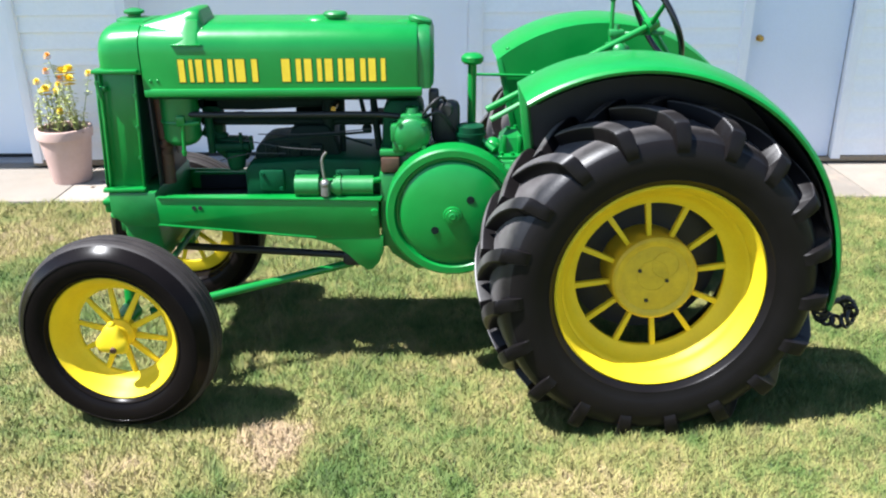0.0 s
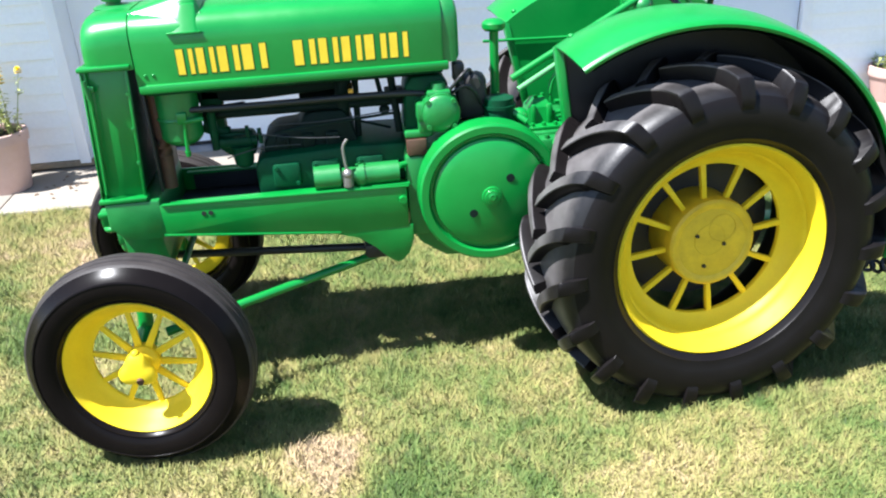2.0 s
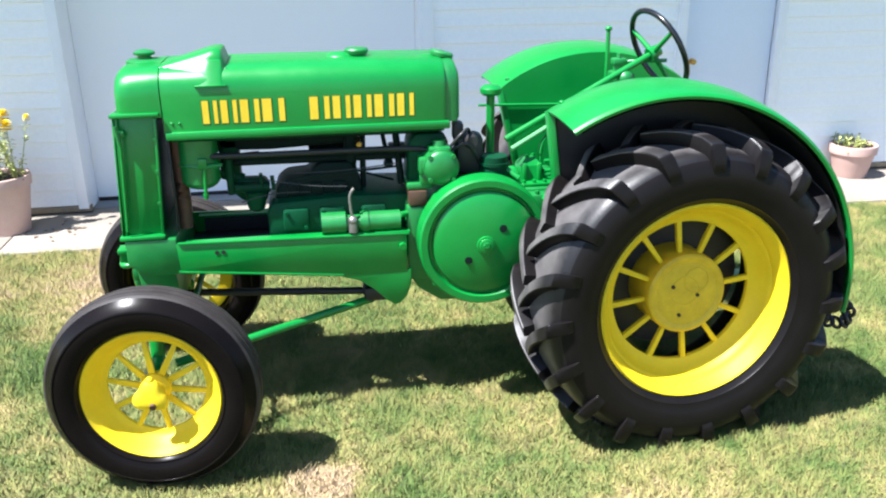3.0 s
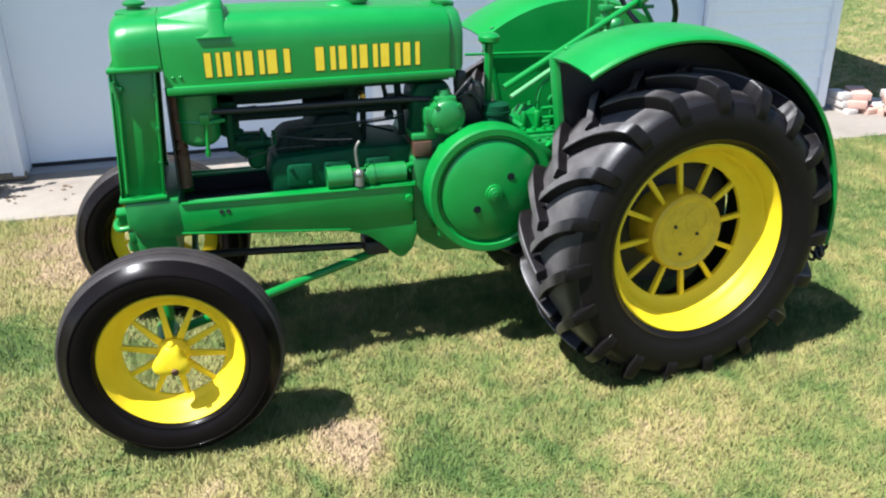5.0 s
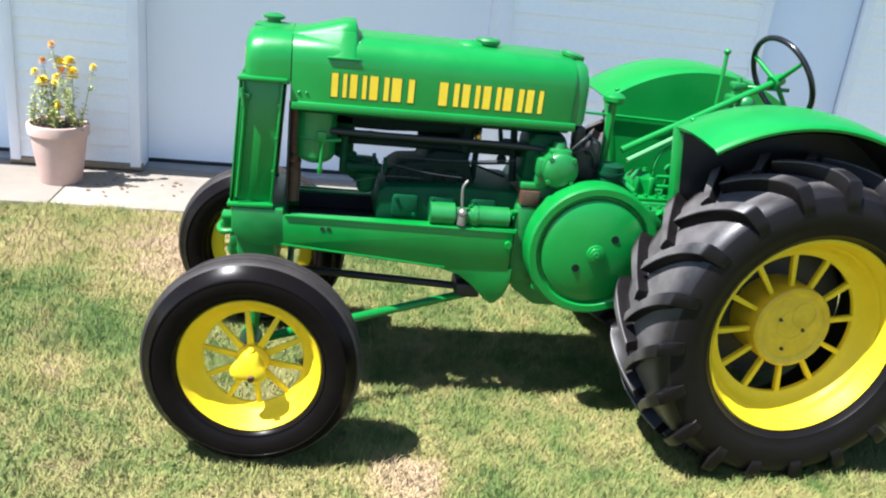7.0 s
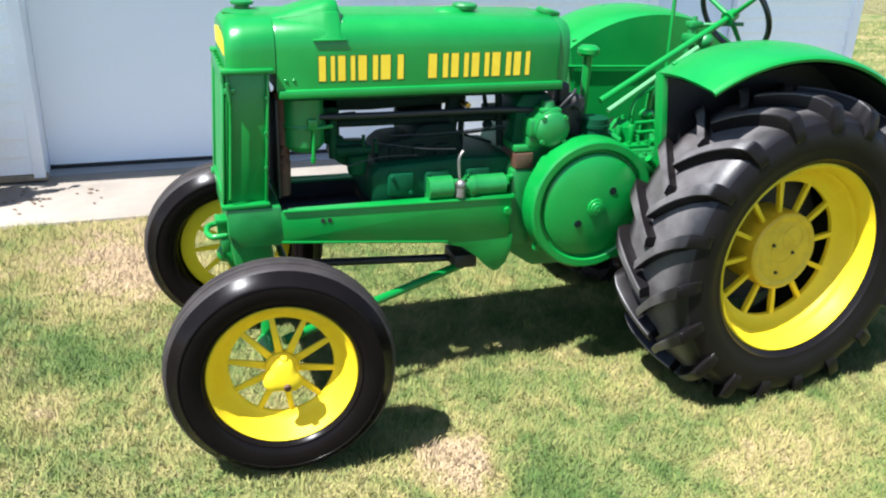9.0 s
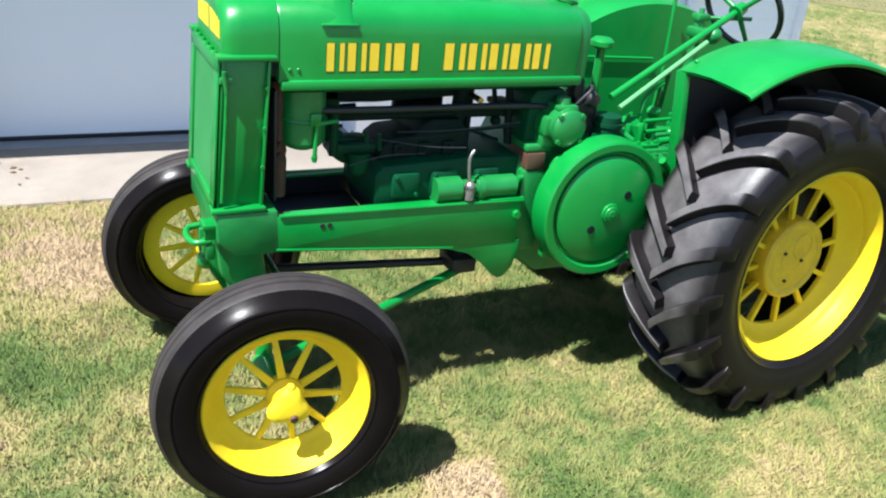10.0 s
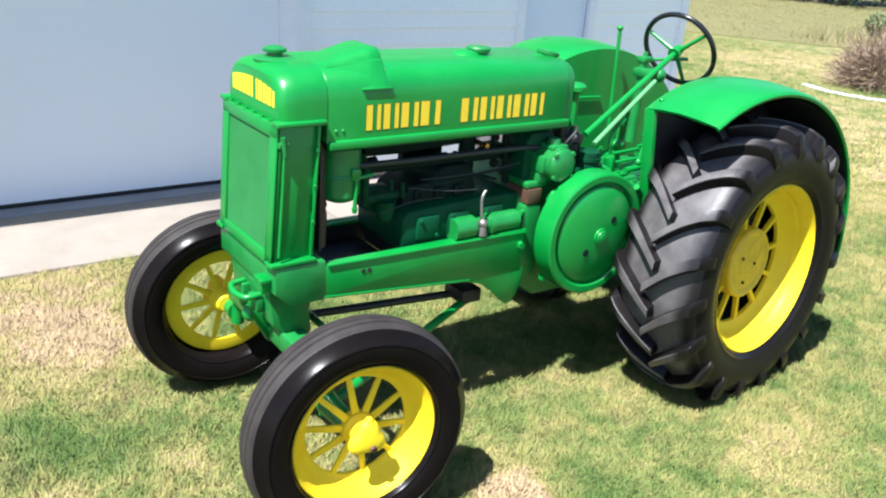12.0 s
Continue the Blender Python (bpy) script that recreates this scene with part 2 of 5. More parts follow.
def lawn_material(name, blades):
    m, n, l, b = mat_base(name, 0.8 if not blades else 0.6, spec=0.2)
    p = position(n)
    fac = lawn_colour(n, l, p)
    brown = ramp(n, l, noise_tex(n, l, 3.7, 4, 0.6, p, 0.7), [(0.58, (0, 0, 0)), (0.70, (1, 1, 1))])
    if blades:
        isl = n.new("ShaderNodeNewGeometry").outputs["Random Per Island"]
        j = n.new("ShaderNodeMath")
        j.operation = "MULTIPLY_ADD"
        j.inputs[1].default_value = 0.20
        l.new(isl, j.inputs[0])
        k = n.new("ShaderNodeMath")
        k.operation = "SUBTRACT"
        k.inputs[1].default_value = 0.10
        l.new(fac, k.inputs[0])
        l.new(k.outputs[0], j.inputs[2])
        fac = j.outputs[0]
        c = ramp(n, l, fac, [(0.16, (0.066, 0.118, 0.026)), (0.34, (0.120, 0.172, 0.044)), (0.50, (0.200, 0.220, 0.066)), (0.64, (0.272, 0.258, 0.084)), (0.82, (0.360, 0.302, 0.122)), (0.97, (0.43, 0.318, 0.188))])
        c = mix(n, l, mix(n, l, 1.0, brown, (0.45, 0.45, 0.45), "MULTIPLY"), c, (0.20, 0.152, 0.072))
        # blades catch the light as a turf, not as single hard facets
        sc = n.new("ShaderNodeVectorMath")
        sc.operation = "SCALE"
        sc.inputs["Scale"].default_value = 0.35
        l.new(n.new("ShaderNodeNewGeometry").outputs["Normal"], sc.inputs[0])
        up = n.new("ShaderNodeVectorMath")
        up.operation = "ADD"
        up.inputs[1].default_value = (0, 0, 0.75)
        l.new(sc.outputs[0], up.inputs[0])
        nz = n.new("ShaderNodeVectorMath")
        nz.operation = "NORMALIZE"
        l.new(up.outputs[0], nz.inputs[0])
        l.new(nz.outputs[0], b.inputs["Normal"])
        tr = n.new("ShaderNodeBsdfTranslucent")
        l.new(c, tr.inputs[0])
        ms = n.new("ShaderNodeMixShader")
        ms.inputs[0].default_value = 0.08
        l.new(b.outputs[0], ms.inputs[1])
        l.new(tr.outputs[0], ms.inputs[2])
        l.new(ms.outputs[0], n["Material Output"].inputs[0])
    else:
        fine = noise_tex(n, l, 55, 4, 0.7, p)
        c0 = ramp(n, l, fac, [(0.24, (0.085, 0.135, 0.032)), (0.42, (0.155, 0.185, 0.052)), (0.56, (0.235, 0.215, 0.085)), (0.74, (0.35, 0.285, 0.14))])
        c0 = mix(n, l, mix(n, l, 1.0, brown, (0.5, 0.5, 0.5), "MULTIPLY"), c0, (0.20, 0.13, 0.075))
        c = mix(n, l, 0.5, c0, ramp(n, l, fine, [(0.3, (0.5, 0.5, 0.5)), (0.7, (0.85, 0.85, 0.85))]), "MULTIPLY")
        bump(n, l, b, fine, 0.7, 0.02)
    l.new(c, b.inputs["Base Color"])
    return m


LAWN = lawn_material("lawn_soil_and_thatch", False)
BLADES = lawn_material("grass_blades", True)
CROP = simple("tall_field_grass", (0.165, 0.150, 0.050), (0.118, 0.112, 0.040), 0.85, 0.9, bmp=0.1)
HEDGE = simple("dark_tree_leaves", (0.05, 0.085, 0.025), (0.022, 0.045, 0.014), 0.6, 0.8)
BARK = simple("tree_bark", (0.12, 0.09, 0.065), (0.07, 0.05, 0.04), 0.9, 20.0)


# ---------------------------------------------------------------- mesh helpers
ORIGIN = {}


def root(name, at, label, category, group="", kind=""):
    e = new(name)
    e.location = at
    e.empty_display_size = 0.1
    ORIGIN[e.name] = Matrix.Translation(at)
    return tagged(e, label, category, group, kind)


def part(name, bm, material, parent=None, label="", m=None, smooth=True):
    """Links a bmesh as one mesh object, under a thing or a part. m: its pose in the world (the mesh is in world metres if none)."""
    bmesh.ops.recalc_face_normals(bm, faces=bm.faces)
    me = bpy.data.meshes.new(name)
    bm.to_mesh(me)
    bm.free()
    return link(name, me, material, parent, label, m, smooth)


def link(name, me, material, parent=None, label="", m=None, smooth=True):
    if smooth and len(me.polygons) and not me.get("done"):
        me.set_sharp_from_angle(angle=radians(38))
        me["done"] = 1
    for k in (material if isinstance(material, (list, tuple)) else [material]):
        if k.name not in me.materials:
            me.materials.append(k)
    ob = new(name, me)
    w = m or Matrix()
    ORIGIN[ob.name] = w
    if parent is not None:
        ob.parent = parent
        ob.matrix_basis = ORIGIN[parent.name].inverted() @ w
    else:
        ob.matrix_basis = w
    if label:
        ob["label"] = label
    return ob


def thing(name, bm, material, label, category, group="", kind="", m=None, smooth=True):
    return tagged(part(name, bm, material, None, "", m, smooth), label, category, group, kind)


def B():
    return bmesh.new()


def box(bm, x0, x1, y0, y1, z0, z1, bev=0.004, m=None):
    r = bmesh.ops.create_cube(bm, size=1)["verts"]
    bmesh.ops.transform(bm, matrix=Matrix.Translation(((x0 + x1) / 2, (y0 + y1) / 2, (z0 + z1) / 2)) @ Matrix.Diagonal((abs(x1 - x0), abs(y1 - y0), abs(z1 - z0), 1)), verts=r)
    if m is not None:
        bmesh.ops.transform(bm, matrix=m, verts=r)
    if bev:
        bmesh.ops.bevel(bm, geom=list({e for v in r for e in v.link_edges}), offset=bev, segments=2, affect="EDGES", profile=0.5)
    return bm


def prism(bm, pts, y0, y1, bev=0.003, axis="y"):
    """A plate: an outline in x, z (axis y), or in x, y (axis z), or y, z (axis x), between two planes."""
    def at(a, b, c):
        return {"y": (a, c, b), "z": (a, b, c), "x": (c, a, b)}[axis]
    lo = [bm.verts.new(at(a, b, y0)) for a, b in pts]
    hi = [bm.verts.new(at(a, b, y1)) for a, b in pts]
    n = len(pts)
    fs = [bm.faces.new(lo), bm.faces.new(hi[::-1])]
    for i in range(n):
        fs.append(bm.faces.new((lo[i], hi[i], hi[(i + 1) % n], lo[(i + 1) % n])))
    bmesh.ops.recalc_face_normals(bm, faces=fs)
    if bev:
        bmesh.ops.bevel(bm, geom=list({e for v in lo + hi for e in v.link_edges}), offset=bev, segments=2, affect="EDGES", profile=0.5)
    return bm


def rod(bm, a, b, r, r2=None, seg=14):
    a, b = Vector(a), Vector(b)
    d = b - a
    m = Matrix.Translation((a + b) / 2) @ d.to_track_quat("Z", "Y").to_matrix().to_4x4()
    bmesh.ops.create_cone(bm, cap_ends=True, segments=seg, radius1=r, radius2=r if r2 is None else r2, depth=d.length, matrix=m)
    return bm


def ball(bm, c, r, sx=1, sy=1, sz=1, u=16, v=10):
    bmesh.ops.create_uvsphere(bm, u_segments=u, v_segments=v, radius=r, matrix=Matrix.Translation(c) @ Matrix.Diagonal((sx, sy, sz, 1)))
    return bm


def lathe(bm, prof, seg=48, m=None, closed=False):
    """Turns a profile of (radius, along) round the local y axis."""
    rings = []
    for r, h in prof:
        if r < 1e-5:
            rings.append([bm.verts.new((0, h, 0))])
        else:
            rings.append([bm.verts.new((r * math.cos(2 * math.pi * i / seg), h, r * math.sin(2 * math.pi * i / seg))) for i in range(seg)])
    pairs = list(zip(rings, rings[1:])) + ([(rings[-1], rings[0])] if closed else [])
    for a, b in pairs:
        for i in range(seg):
            j = (i + 1) % seg
            if len(a) == 1 and len(b) == 1:
                continue
            if len(a) == 1:
                bm.faces.new((a[0], b[i], b[j]))
            elif len(b) == 1:
                bm.faces.new((a[i], b[0], a[j]))
            else:
                bm.faces.new((a[i], b[i], b[j], a[j]))
    if m is not None:
        bmesh.ops.transform(bm, matrix=m, verts=[v for g in rings for v in g])
    return bm


def tube(bm, pts, r, seg=10):
    """A bent pipe through points, smoothed."""
    P = [Vector(p) for p in pts]
    out = []
    for i in range(len(P) - 1):
        p0, p1, p2, p3 = P[max(i - 1, 0)], P[i], P[i + 1], P[min(i + 2, len(P) - 1)]
        for k in range(6):
            t = k / 6
            out.append(0.5 * ((2 * p1) + (p2 - p0) * t + (2 * p0 - 5 * p1 + 4 * p2 - p3) * t * t + (3 * p1 - p0 - 3 * p2 + p3) * t ** 3))
    out.append(P[-1])
    rings = []
    for i, p in enumerate(out):
        d = (out[min(i + 1, len(out) - 1)] - out[max(i - 1, 0)]).normalized()
        q = d.to_track_quat("Z", "Y")
        rings.append([bm.verts.new(p + q @ Vector((r * math.cos(2 * math.pi * k / seg), r * math.sin(2 * math.pi * k / seg), 0))) for k in range(seg)])
    for a, b in zip(rings, rings[1:]):
        for i in range(seg):
            bm.faces.new((a[i], a[(i + 1) % seg], b[(i + 1) % seg], b[i]))
    bm.faces.new(rings[0][::-1])
    bm.faces.new(rings[-1])
    return bm


def ring(bm, c, normal, R, r, seg=48, sec=10):
    q = Vector(normal).to_track_quat("Z", "Y")
    g = []
    for i in range(seg):
        a = 2 * math.pi * i / seg
        e = Vector((math.cos(a), math.sin(a), 0))
        g.append([bm.verts.new(Vector(c) + q @ (e * (R + r * math.cos(2 * math.pi * k / sec)) + Vector((0, 0, r * math.sin(2 * math.pi * k / sec))))) for k in range(sec)])
    for i in range(seg):
        a, b = g[i], g[(i + 1) % seg]
        for k in range(sec):
            bm.faces.new((a[k], b[k], b[(k + 1) % sec], a[(k + 1) % sec]))
    return bm


def bolt(bm, c, r=0.012, h=0.012, axis=(0, -1, 0)):
    a = Vector(axis).normalized()
    rod(bm, Vector(c) - a * 0.003, Vector(c) + a * h, r, r * 0.92, 6)
    return bm

# ---------------------------------------------------------------- ground
gb = B()
bmesh.ops.create_grid(gb, x_segments=60, y_segments=60, size=1)
for v in gb.verts:
    r = max(abs(v.co.x), abs(v.co.y))
    k = (r ** 3) * 500 / max(r, 1e-6) + 8
    v.co.x, v.co.y = v.co.x * k, v.co.y * k
    v.co.z = -0.004
thing("ground", gb, LAWN, "sunlit mown lawn with straw-coloured dry patches", "lawn", kind="structure", smooth=False)

# concrete apron in front of the house, scored into slabs
apron_root = root("pavement", (0, 3.0, 0), "pale sunlit concrete apron beside the house", "pavement", kind="structure")
edges = [-9.0, -6.2, -3.35, -0.6, 2.1, 4.0]
for x0, x1 in zip(edges, edges[1:]):
    part("slab", box(B(), x0 + 0.004, x1 - 0.004, 2.577, 3.466, -0.12, 0.018, 0.006), CONCRETE, apron_root)
part("threshold_strip", box(B(), -9.0, 4.0, 3.470, 3.80, -0.12, 0.022, 0.006), THRESH, apron_root, "grey concrete threshold strip under the doors")

# ---------------------------------------------------------------- house
WY = 3.378
house = root("wall_house", (0, WY, 0), "white vinyl-sided garage wall with doors", "wall", kind="structure")
back = B()
for x0, x1, z0 in ((-9.0, -6.5, 0.03), (-3.78, -2.99, 0.03), (-0.53, 1.405, 0.03), (2.145, 3.37, 0.03)):
    box(back, x0, x1, WY + 0.02, WY + 0.26, z0, 2.75, 0)
for x0, x1 in ((-6.5, -3.78), (-2.99, -0.53), (1.405, 2.145)):
    box(back, x0, x1, WY + 0.02, WY + 0.26, 2.16, 2.75, 0)
box(back, 3.23, 3.37, WY + 0.16, WY + 7.0, 0.03, 2.75, 0)
box(back, -9.0, -8.86, WY + 0.16, WY + 7.0, 0.03, 2.75, 0)
box(back, -9.0, 3.37, WY + 6.86, WY + 7.0, 0.03, 2.75, 0)
part("wall_core", back, WHITE, house, smooth=False)
BOARD = 0.116


def board_mesh(x0, x1):
    bm = B()
    prism(bm, [(WY - 0.018, 0.003), (WY - 0.004, 0.0), (WY + 0.019, 0.0), (WY + 0.019, BOARD), (WY - 0.003, BOARD), (WY - 0.018, 0.010)], x0, x1, 0, "x")
    bmesh.ops.recalc_face_normals(bm, faces=bm.faces)
    me = bpy.data.meshes.new("siding_board")
    bm.to_mesh(me)
    bm.free()
    return me


for x0, x1 in ((-3.745, -3.03), (-0.47, 1.35), (2.20, 3.30)):
    me = board_mesh(x0, x1)
    for i in range(23):
        link("siding_board", me, WHITE, house, m=Matrix.Translation((0, 0, 0.07 + i * BOARD)), smooth=False)
for x0, x1 in ((-3.81, -3.745), (-3.03, -2.96), (-0.57, -0.47), (1.35, 1.42), (2.13, 2.20), (3.30, 3.39)):
    part("trim", box(B(), x0, x1, WY - 0.040, WY + 0.018, 0.05, 2.70, 0.005), TRIM, house)
for x0, x1 in ((-3.808, -3.765), (-2.995, -2.962), (-0.568, -0.525)):
    part("door_jamb", box(B(), x0, x1, WY + 0.019, WY + 0.29, 0.024, 2.16, 0), TRIM, house, smooth=False)
for x0, x1 in ((-3.82, -2.95), (-0.58, 1.42), (2.13, 3.39)):
    part("sill_board", box(B(), x0, x1, WY - 0.028, WY + 0.03, 0.028, 0.068, 0.004), SILL, house, "weathered wooden sill board")


def garage_door(x0, x1, tag):
    d = root(tag, ((x0 + x1) / 2, WY + 0.24, 0.03), "closed plain white sectional garage door", "garage door", kind="structure")
    for i in range(4):
        z0 = 0.05 + i * 0.53
        part("door_panel", box(B(), x0, x1, WY + 0.245, WY + 0.285, z0, z0 + 0.53, 0), DOOR_WHITE, d, smooth=False)
    part("bottom_seal", box(B(), x0, x1, WY + 0.240, WY + 0.28, 0.023, 0.050, 0.003), SEAL, d, "black rubber bottom seal")
    return d


garage_door(-2.96, -0.57, "door_1")
garage_door(-6.50, -3.82, "door_2")
pd = root("door_3", (1.775, WY + 0.03, 0.03), "closed pale grey entry door with brass knob", "door", kind="structure")
part("door_leaf", box(B(), 1.425, 2.125, WY + 0.012, WY + 0.055, 0.06, 2.14, 0.003), PDOOR, pd)
kb = lathe(B(), [(0, -0.056), (0.014, -0.054), (0.021, -0.042), (0.019, -0.030), (0.009, -0.020), (0.009, -0.006), (0.022, -0.004), (0.023, 0.0), (0, 0)], 24, Matrix.Translation((1.495, WY + 0.010, 0.93)))
part("door_knob", kb, BRASS, pd, "round brass door knob")
part("door_sill", box(B(), 1.41, 2.14, WY - 0.03, WY + 0.06, 0.028, 0.058, 0.004), SILL, pd)
# roof added out of view; its overhang is set to shade the wall
rf = B()
prism(rf, [(WY - 0.54, 2.72), (WY - 0.54, 2.82), (WY + 3.5, 4.3), (WY + 7.3, 2.82), (WY + 7.3, 2.74), (WY + 3.5, 4.2)], -9.2, 3.6, 0, "x")
thing("roof", rf, ROOF, "grey shingled gable roof over the garage, out of view, its eave shading the wall", "roof", kind="structure", smooth=False)

# ---------------------------------------------------------------- tractor
YC = 0.665
tractor = root("tractor", (-0.9, YC, 0.0), "restored vintage green tractor with yellow wheels, standing on the lawn", "tractor")


def P(name, bm, material, label="", parent=None, m=None, smooth=True):
    return part(name, bm, material, parent or tractor, label, m, smooth)


# ---- wheels
def rear_tyre():
    bm = B()
    half = [(0.380, 0.004), (0.390, -0.010), (0.404, -0.018), (0.409, -0.026), (0.416, -0.026), (0.440, -0.036), (0.480, -0.044), (0.520, -0.040), (0.550, -0.028), (0.573, -0.004), (0.587, 0.040), (0.594, 0.100), (0.597, 0.165)]
    prof = half + [(r, 0.33 - h) for r, h in half[-2::-1]] + [(0.374, 0.30), (0.374, 0.03)]
    lathe(bm, prof, 80, closed=True)
    for f in bm.faces:
        c = f.calc_center_median()
        f.material_index = 0 if math.hypot(c.x, c.z) > 0.560 else 1
    return bm


def lug_mesh(side):
    """One curved tread bar with rounded edges, from the middle of the tread out over the shoulder."""
    path = [(0.185, 0.642, 0.592, -0.004, 0.034), (0.13, 0.645, 0.591, 0.080, 0.035), (0.075, 0.643, 0.586, 0.156, 0.038), (0.02, 0.635, 0.572, 0.219, 0.043),
            (-0.012, 0.622, 0.552, 0.252, 0.047), (-0.033, 0.607, 0.530, 0.272, 0.049), (-0.043, 0.575, 0.515, 0.281, 0.049), (-0.049, 0.540, 0.505, 0.287, 0.047), (-0.047, 0.516, 0.494, 0.291, 0.043)]
    fine = []
    for k in range(len(path) - 1):
        q = [path[max(0, k - 1)], path[k], path[k + 1], path[min(len(path) - 1, k + 2)]]
        for s in range(3):
            u = s / 3
            fine.append([0.5 * (2 * b + (c - a) * u + (2 * a - 5 * b + 4 * c - d) * u * u + (3 * b - a - 3 * c + d) * u ** 3) for a, b, c, d in zip(*q)])
    fine.append(list(path[-1]))
    bm = B()
    st = []
    for h, rt, rb, dp, w in fine:
        hh = h if side == 0 else 0.33 - h
        k = min(1.0, max(0.0, (-0.004 - h) / 0.014)) * 0.016
        ho = hh + (k if side == 0 else -k)
        bw, e = w * 1.06, (rt - rb) * 0.08
        st.append([bm.verts.new((-r * math.cos(dp + a), y, r * math.sin(dp + a))) for r, a, y in
                   ((rb - 0.006, -bw, ho), (rt - e, -w * 0.92, hh), (rt, -w * 0.82, hh), (rt + 0.001, 0, hh), (rt, w * 0.78, hh), (rt - e, w * 0.88, hh), (rb - 0.006, bw, ho))])
    # tops take dusty rubber; flanks and ends black, their shade in the colour
    for k, (a, b) in enumerate(zip(st, st[1:])):
        for j in range(6):
            bm.faces.new((a[j], a[j + 1], b[j + 1], b[j])).material_index = 0 if 1 <= j <= 4 and k < 15 else 1
    bm.faces.new(st[0]).material_index = 1
    bm.faces.new(st[-1]).material_index = 1
    bmesh.ops.recalc_face_normals(bm, faces=bm.faces)
    me = bpy.data.meshes.new("lug")
    bm.to_mesh(me)
    bm.free()
    return me


LUGS = [lug_mesh(0), lug_mesh(1)]
N_LUG = 19


def rear_rim():
    return lathe(B(), [(0.374, 0.012), (0.386, 0.002), (0.387, -0.006), (0.380, -0.011), (0.373, -0.004), (0.368, 0.010), (0.352, 0.026), (0.348, 0.052), (0.340, 0.058),
                       (0.334, 0.072), (0.318, 0.098), (0.298, 0.114), (0.286, 0.119), (0.283, 0.125), (0.286, 0.140), (0.330, 0.138), (0.362, 0.12), (0.366, 0.03)], 80, closed=True)


def rear_hub():
    bm = lathe(B(), [(0, 0.092), (0.060, 0.091), (0.128, 0.093), (0.136, 0.087), (0.152, 0.087), (0.160, 0.094), (0.163, 0.112), (0.163, 0.27), (0, 0.27)], 56)
    return bm


def spoke_mesh(r0, r1, w0, w1, h0, h1, t):
    bm = B()
    prism(bm, [(r0, -w0), (r1, -w1), (r1, w1), (r0, w0)], 0, t, 0.0025)
    for v in bm.verts:
        k = (v.co.x - r0) / (r1 - r0)
        v.co.y += h0 + (h1 - h0) * k
    bmesh.ops.recalc_face_normals(bm, faces=bm.faces)
    me = bpy.data.meshes.new("spoke")
    bm.to_mesh(me)
    bm.free()
    return me


def rear_wheel(m, label):
    w = part("rear_wheel", rear_rim(), [YELLOW], tractor, label, m)
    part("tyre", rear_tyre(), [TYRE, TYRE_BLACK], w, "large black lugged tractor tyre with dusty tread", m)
    for side in (0, 1):
        for i in range(N_LUG):
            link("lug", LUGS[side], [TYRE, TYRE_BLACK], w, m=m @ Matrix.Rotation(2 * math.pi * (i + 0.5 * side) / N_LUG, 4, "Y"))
    part("hub", rear_hub(), YELLOW_CAST, w, "dull yellow round cast hub cover", m @ Matrix.Translation((0.008, 0, 0)))
    for x, z, rr in ((0.0, 0.012, 0.058), (0.045, 0.052, 0.050)):
        part("cast_ring", ring(B(), (x, 0.092, z), (0, 1, 0), rr, 0.0026, 36, 6), YELLOW_CAST, w, m=m)
    for x, z in ((-0.052, 0.034), (0.052, -0.008), (-0.02, -0.085)):
        part("hub_bolt", rod(B(), (x, 0.099, z), (x, 0.084, z), 0.0075, 0.007, 8), BLACK, w, m=m)
    sp = spoke_mesh(0.150, 0.290, 0.0085, 0.0105, 0.118, 0.119, 0.022)
    for i in range(12):
        link("spoke", sp, YELLOW, w, m=m @ Matrix.Rotation(2 * math.pi * (i - 0.2) / 12, 4, "Y"))
    return w


R_NEAR = Matrix.Translation((0.013, -0.009, 0.577)) @ Matrix.Rotation(radians(4.1), 4, "Z") @ Matrix.Rotation(radians(-2.3), 4, "X") @ Matrix.Scale(0.975, 4)
R_FAR = Matrix.Translation((0.03, 1.44, 0.60)) @ Matrix.Rotation(radians(181), 4, "Z")
rear_wheel(R_NEAR, "yellow dished rear wheel with twelve spokes")
rear_wheel(R_FAR, "yellow dished rear wheel with twelve spokes")


def front_tyre():
    bm = B()
    half = [(0.237, 0.006), (0.243, -0.006), (0.249, -0.012), (0.2505, -0.0165), (0.2535, -0.0165), (0.255, -0.0145), (0.268, -0.022), (0.300, -0.028), (0.318, -0.0245), (0.3195, -0.0275), (0.3235, -0.0255), (0.3245, -0.0220), (0.346, -0.004), (0.357, 0.012), (0.365, 0.018), (0.369, 0.034), (0.3635, 0.037), (0.3635, 0.042), (0.3705, 0.045), (0.373, 0.059), (0.366, 0.062), (0.366, 0.065)]
    prof = half + [(r, 0.13 - h) for r, h in half[-2::-1]] + [(0.235, 0.11), (0.235, 0.02)]
    lathe(bm, prof, 88, closed=True)
    for f in bm.faces:
        c = f.calc_center_median()
        f.material_index = 1 if math.hypot(c.x, c.z) > 0.358 else 0
    return bm


def front_rim():
    return lathe(B(), [(0.234, 0.012), (0.241, 0.006), (0.241, 0.000), (0.236, -0.003), (0.232, 0.001), (0.228, 0.008), (0.217, 0.018), (0.212, 0.036), (0.205, 0.042), (0.196, 0.062), (0.180, 0.074),
                       (0.172, 0.076), (0.169, 0.081), (0.172, 0.090), (0.200, 0.090), (0.226, 0.085), (0.230, 0.02)], 72, closed=True)


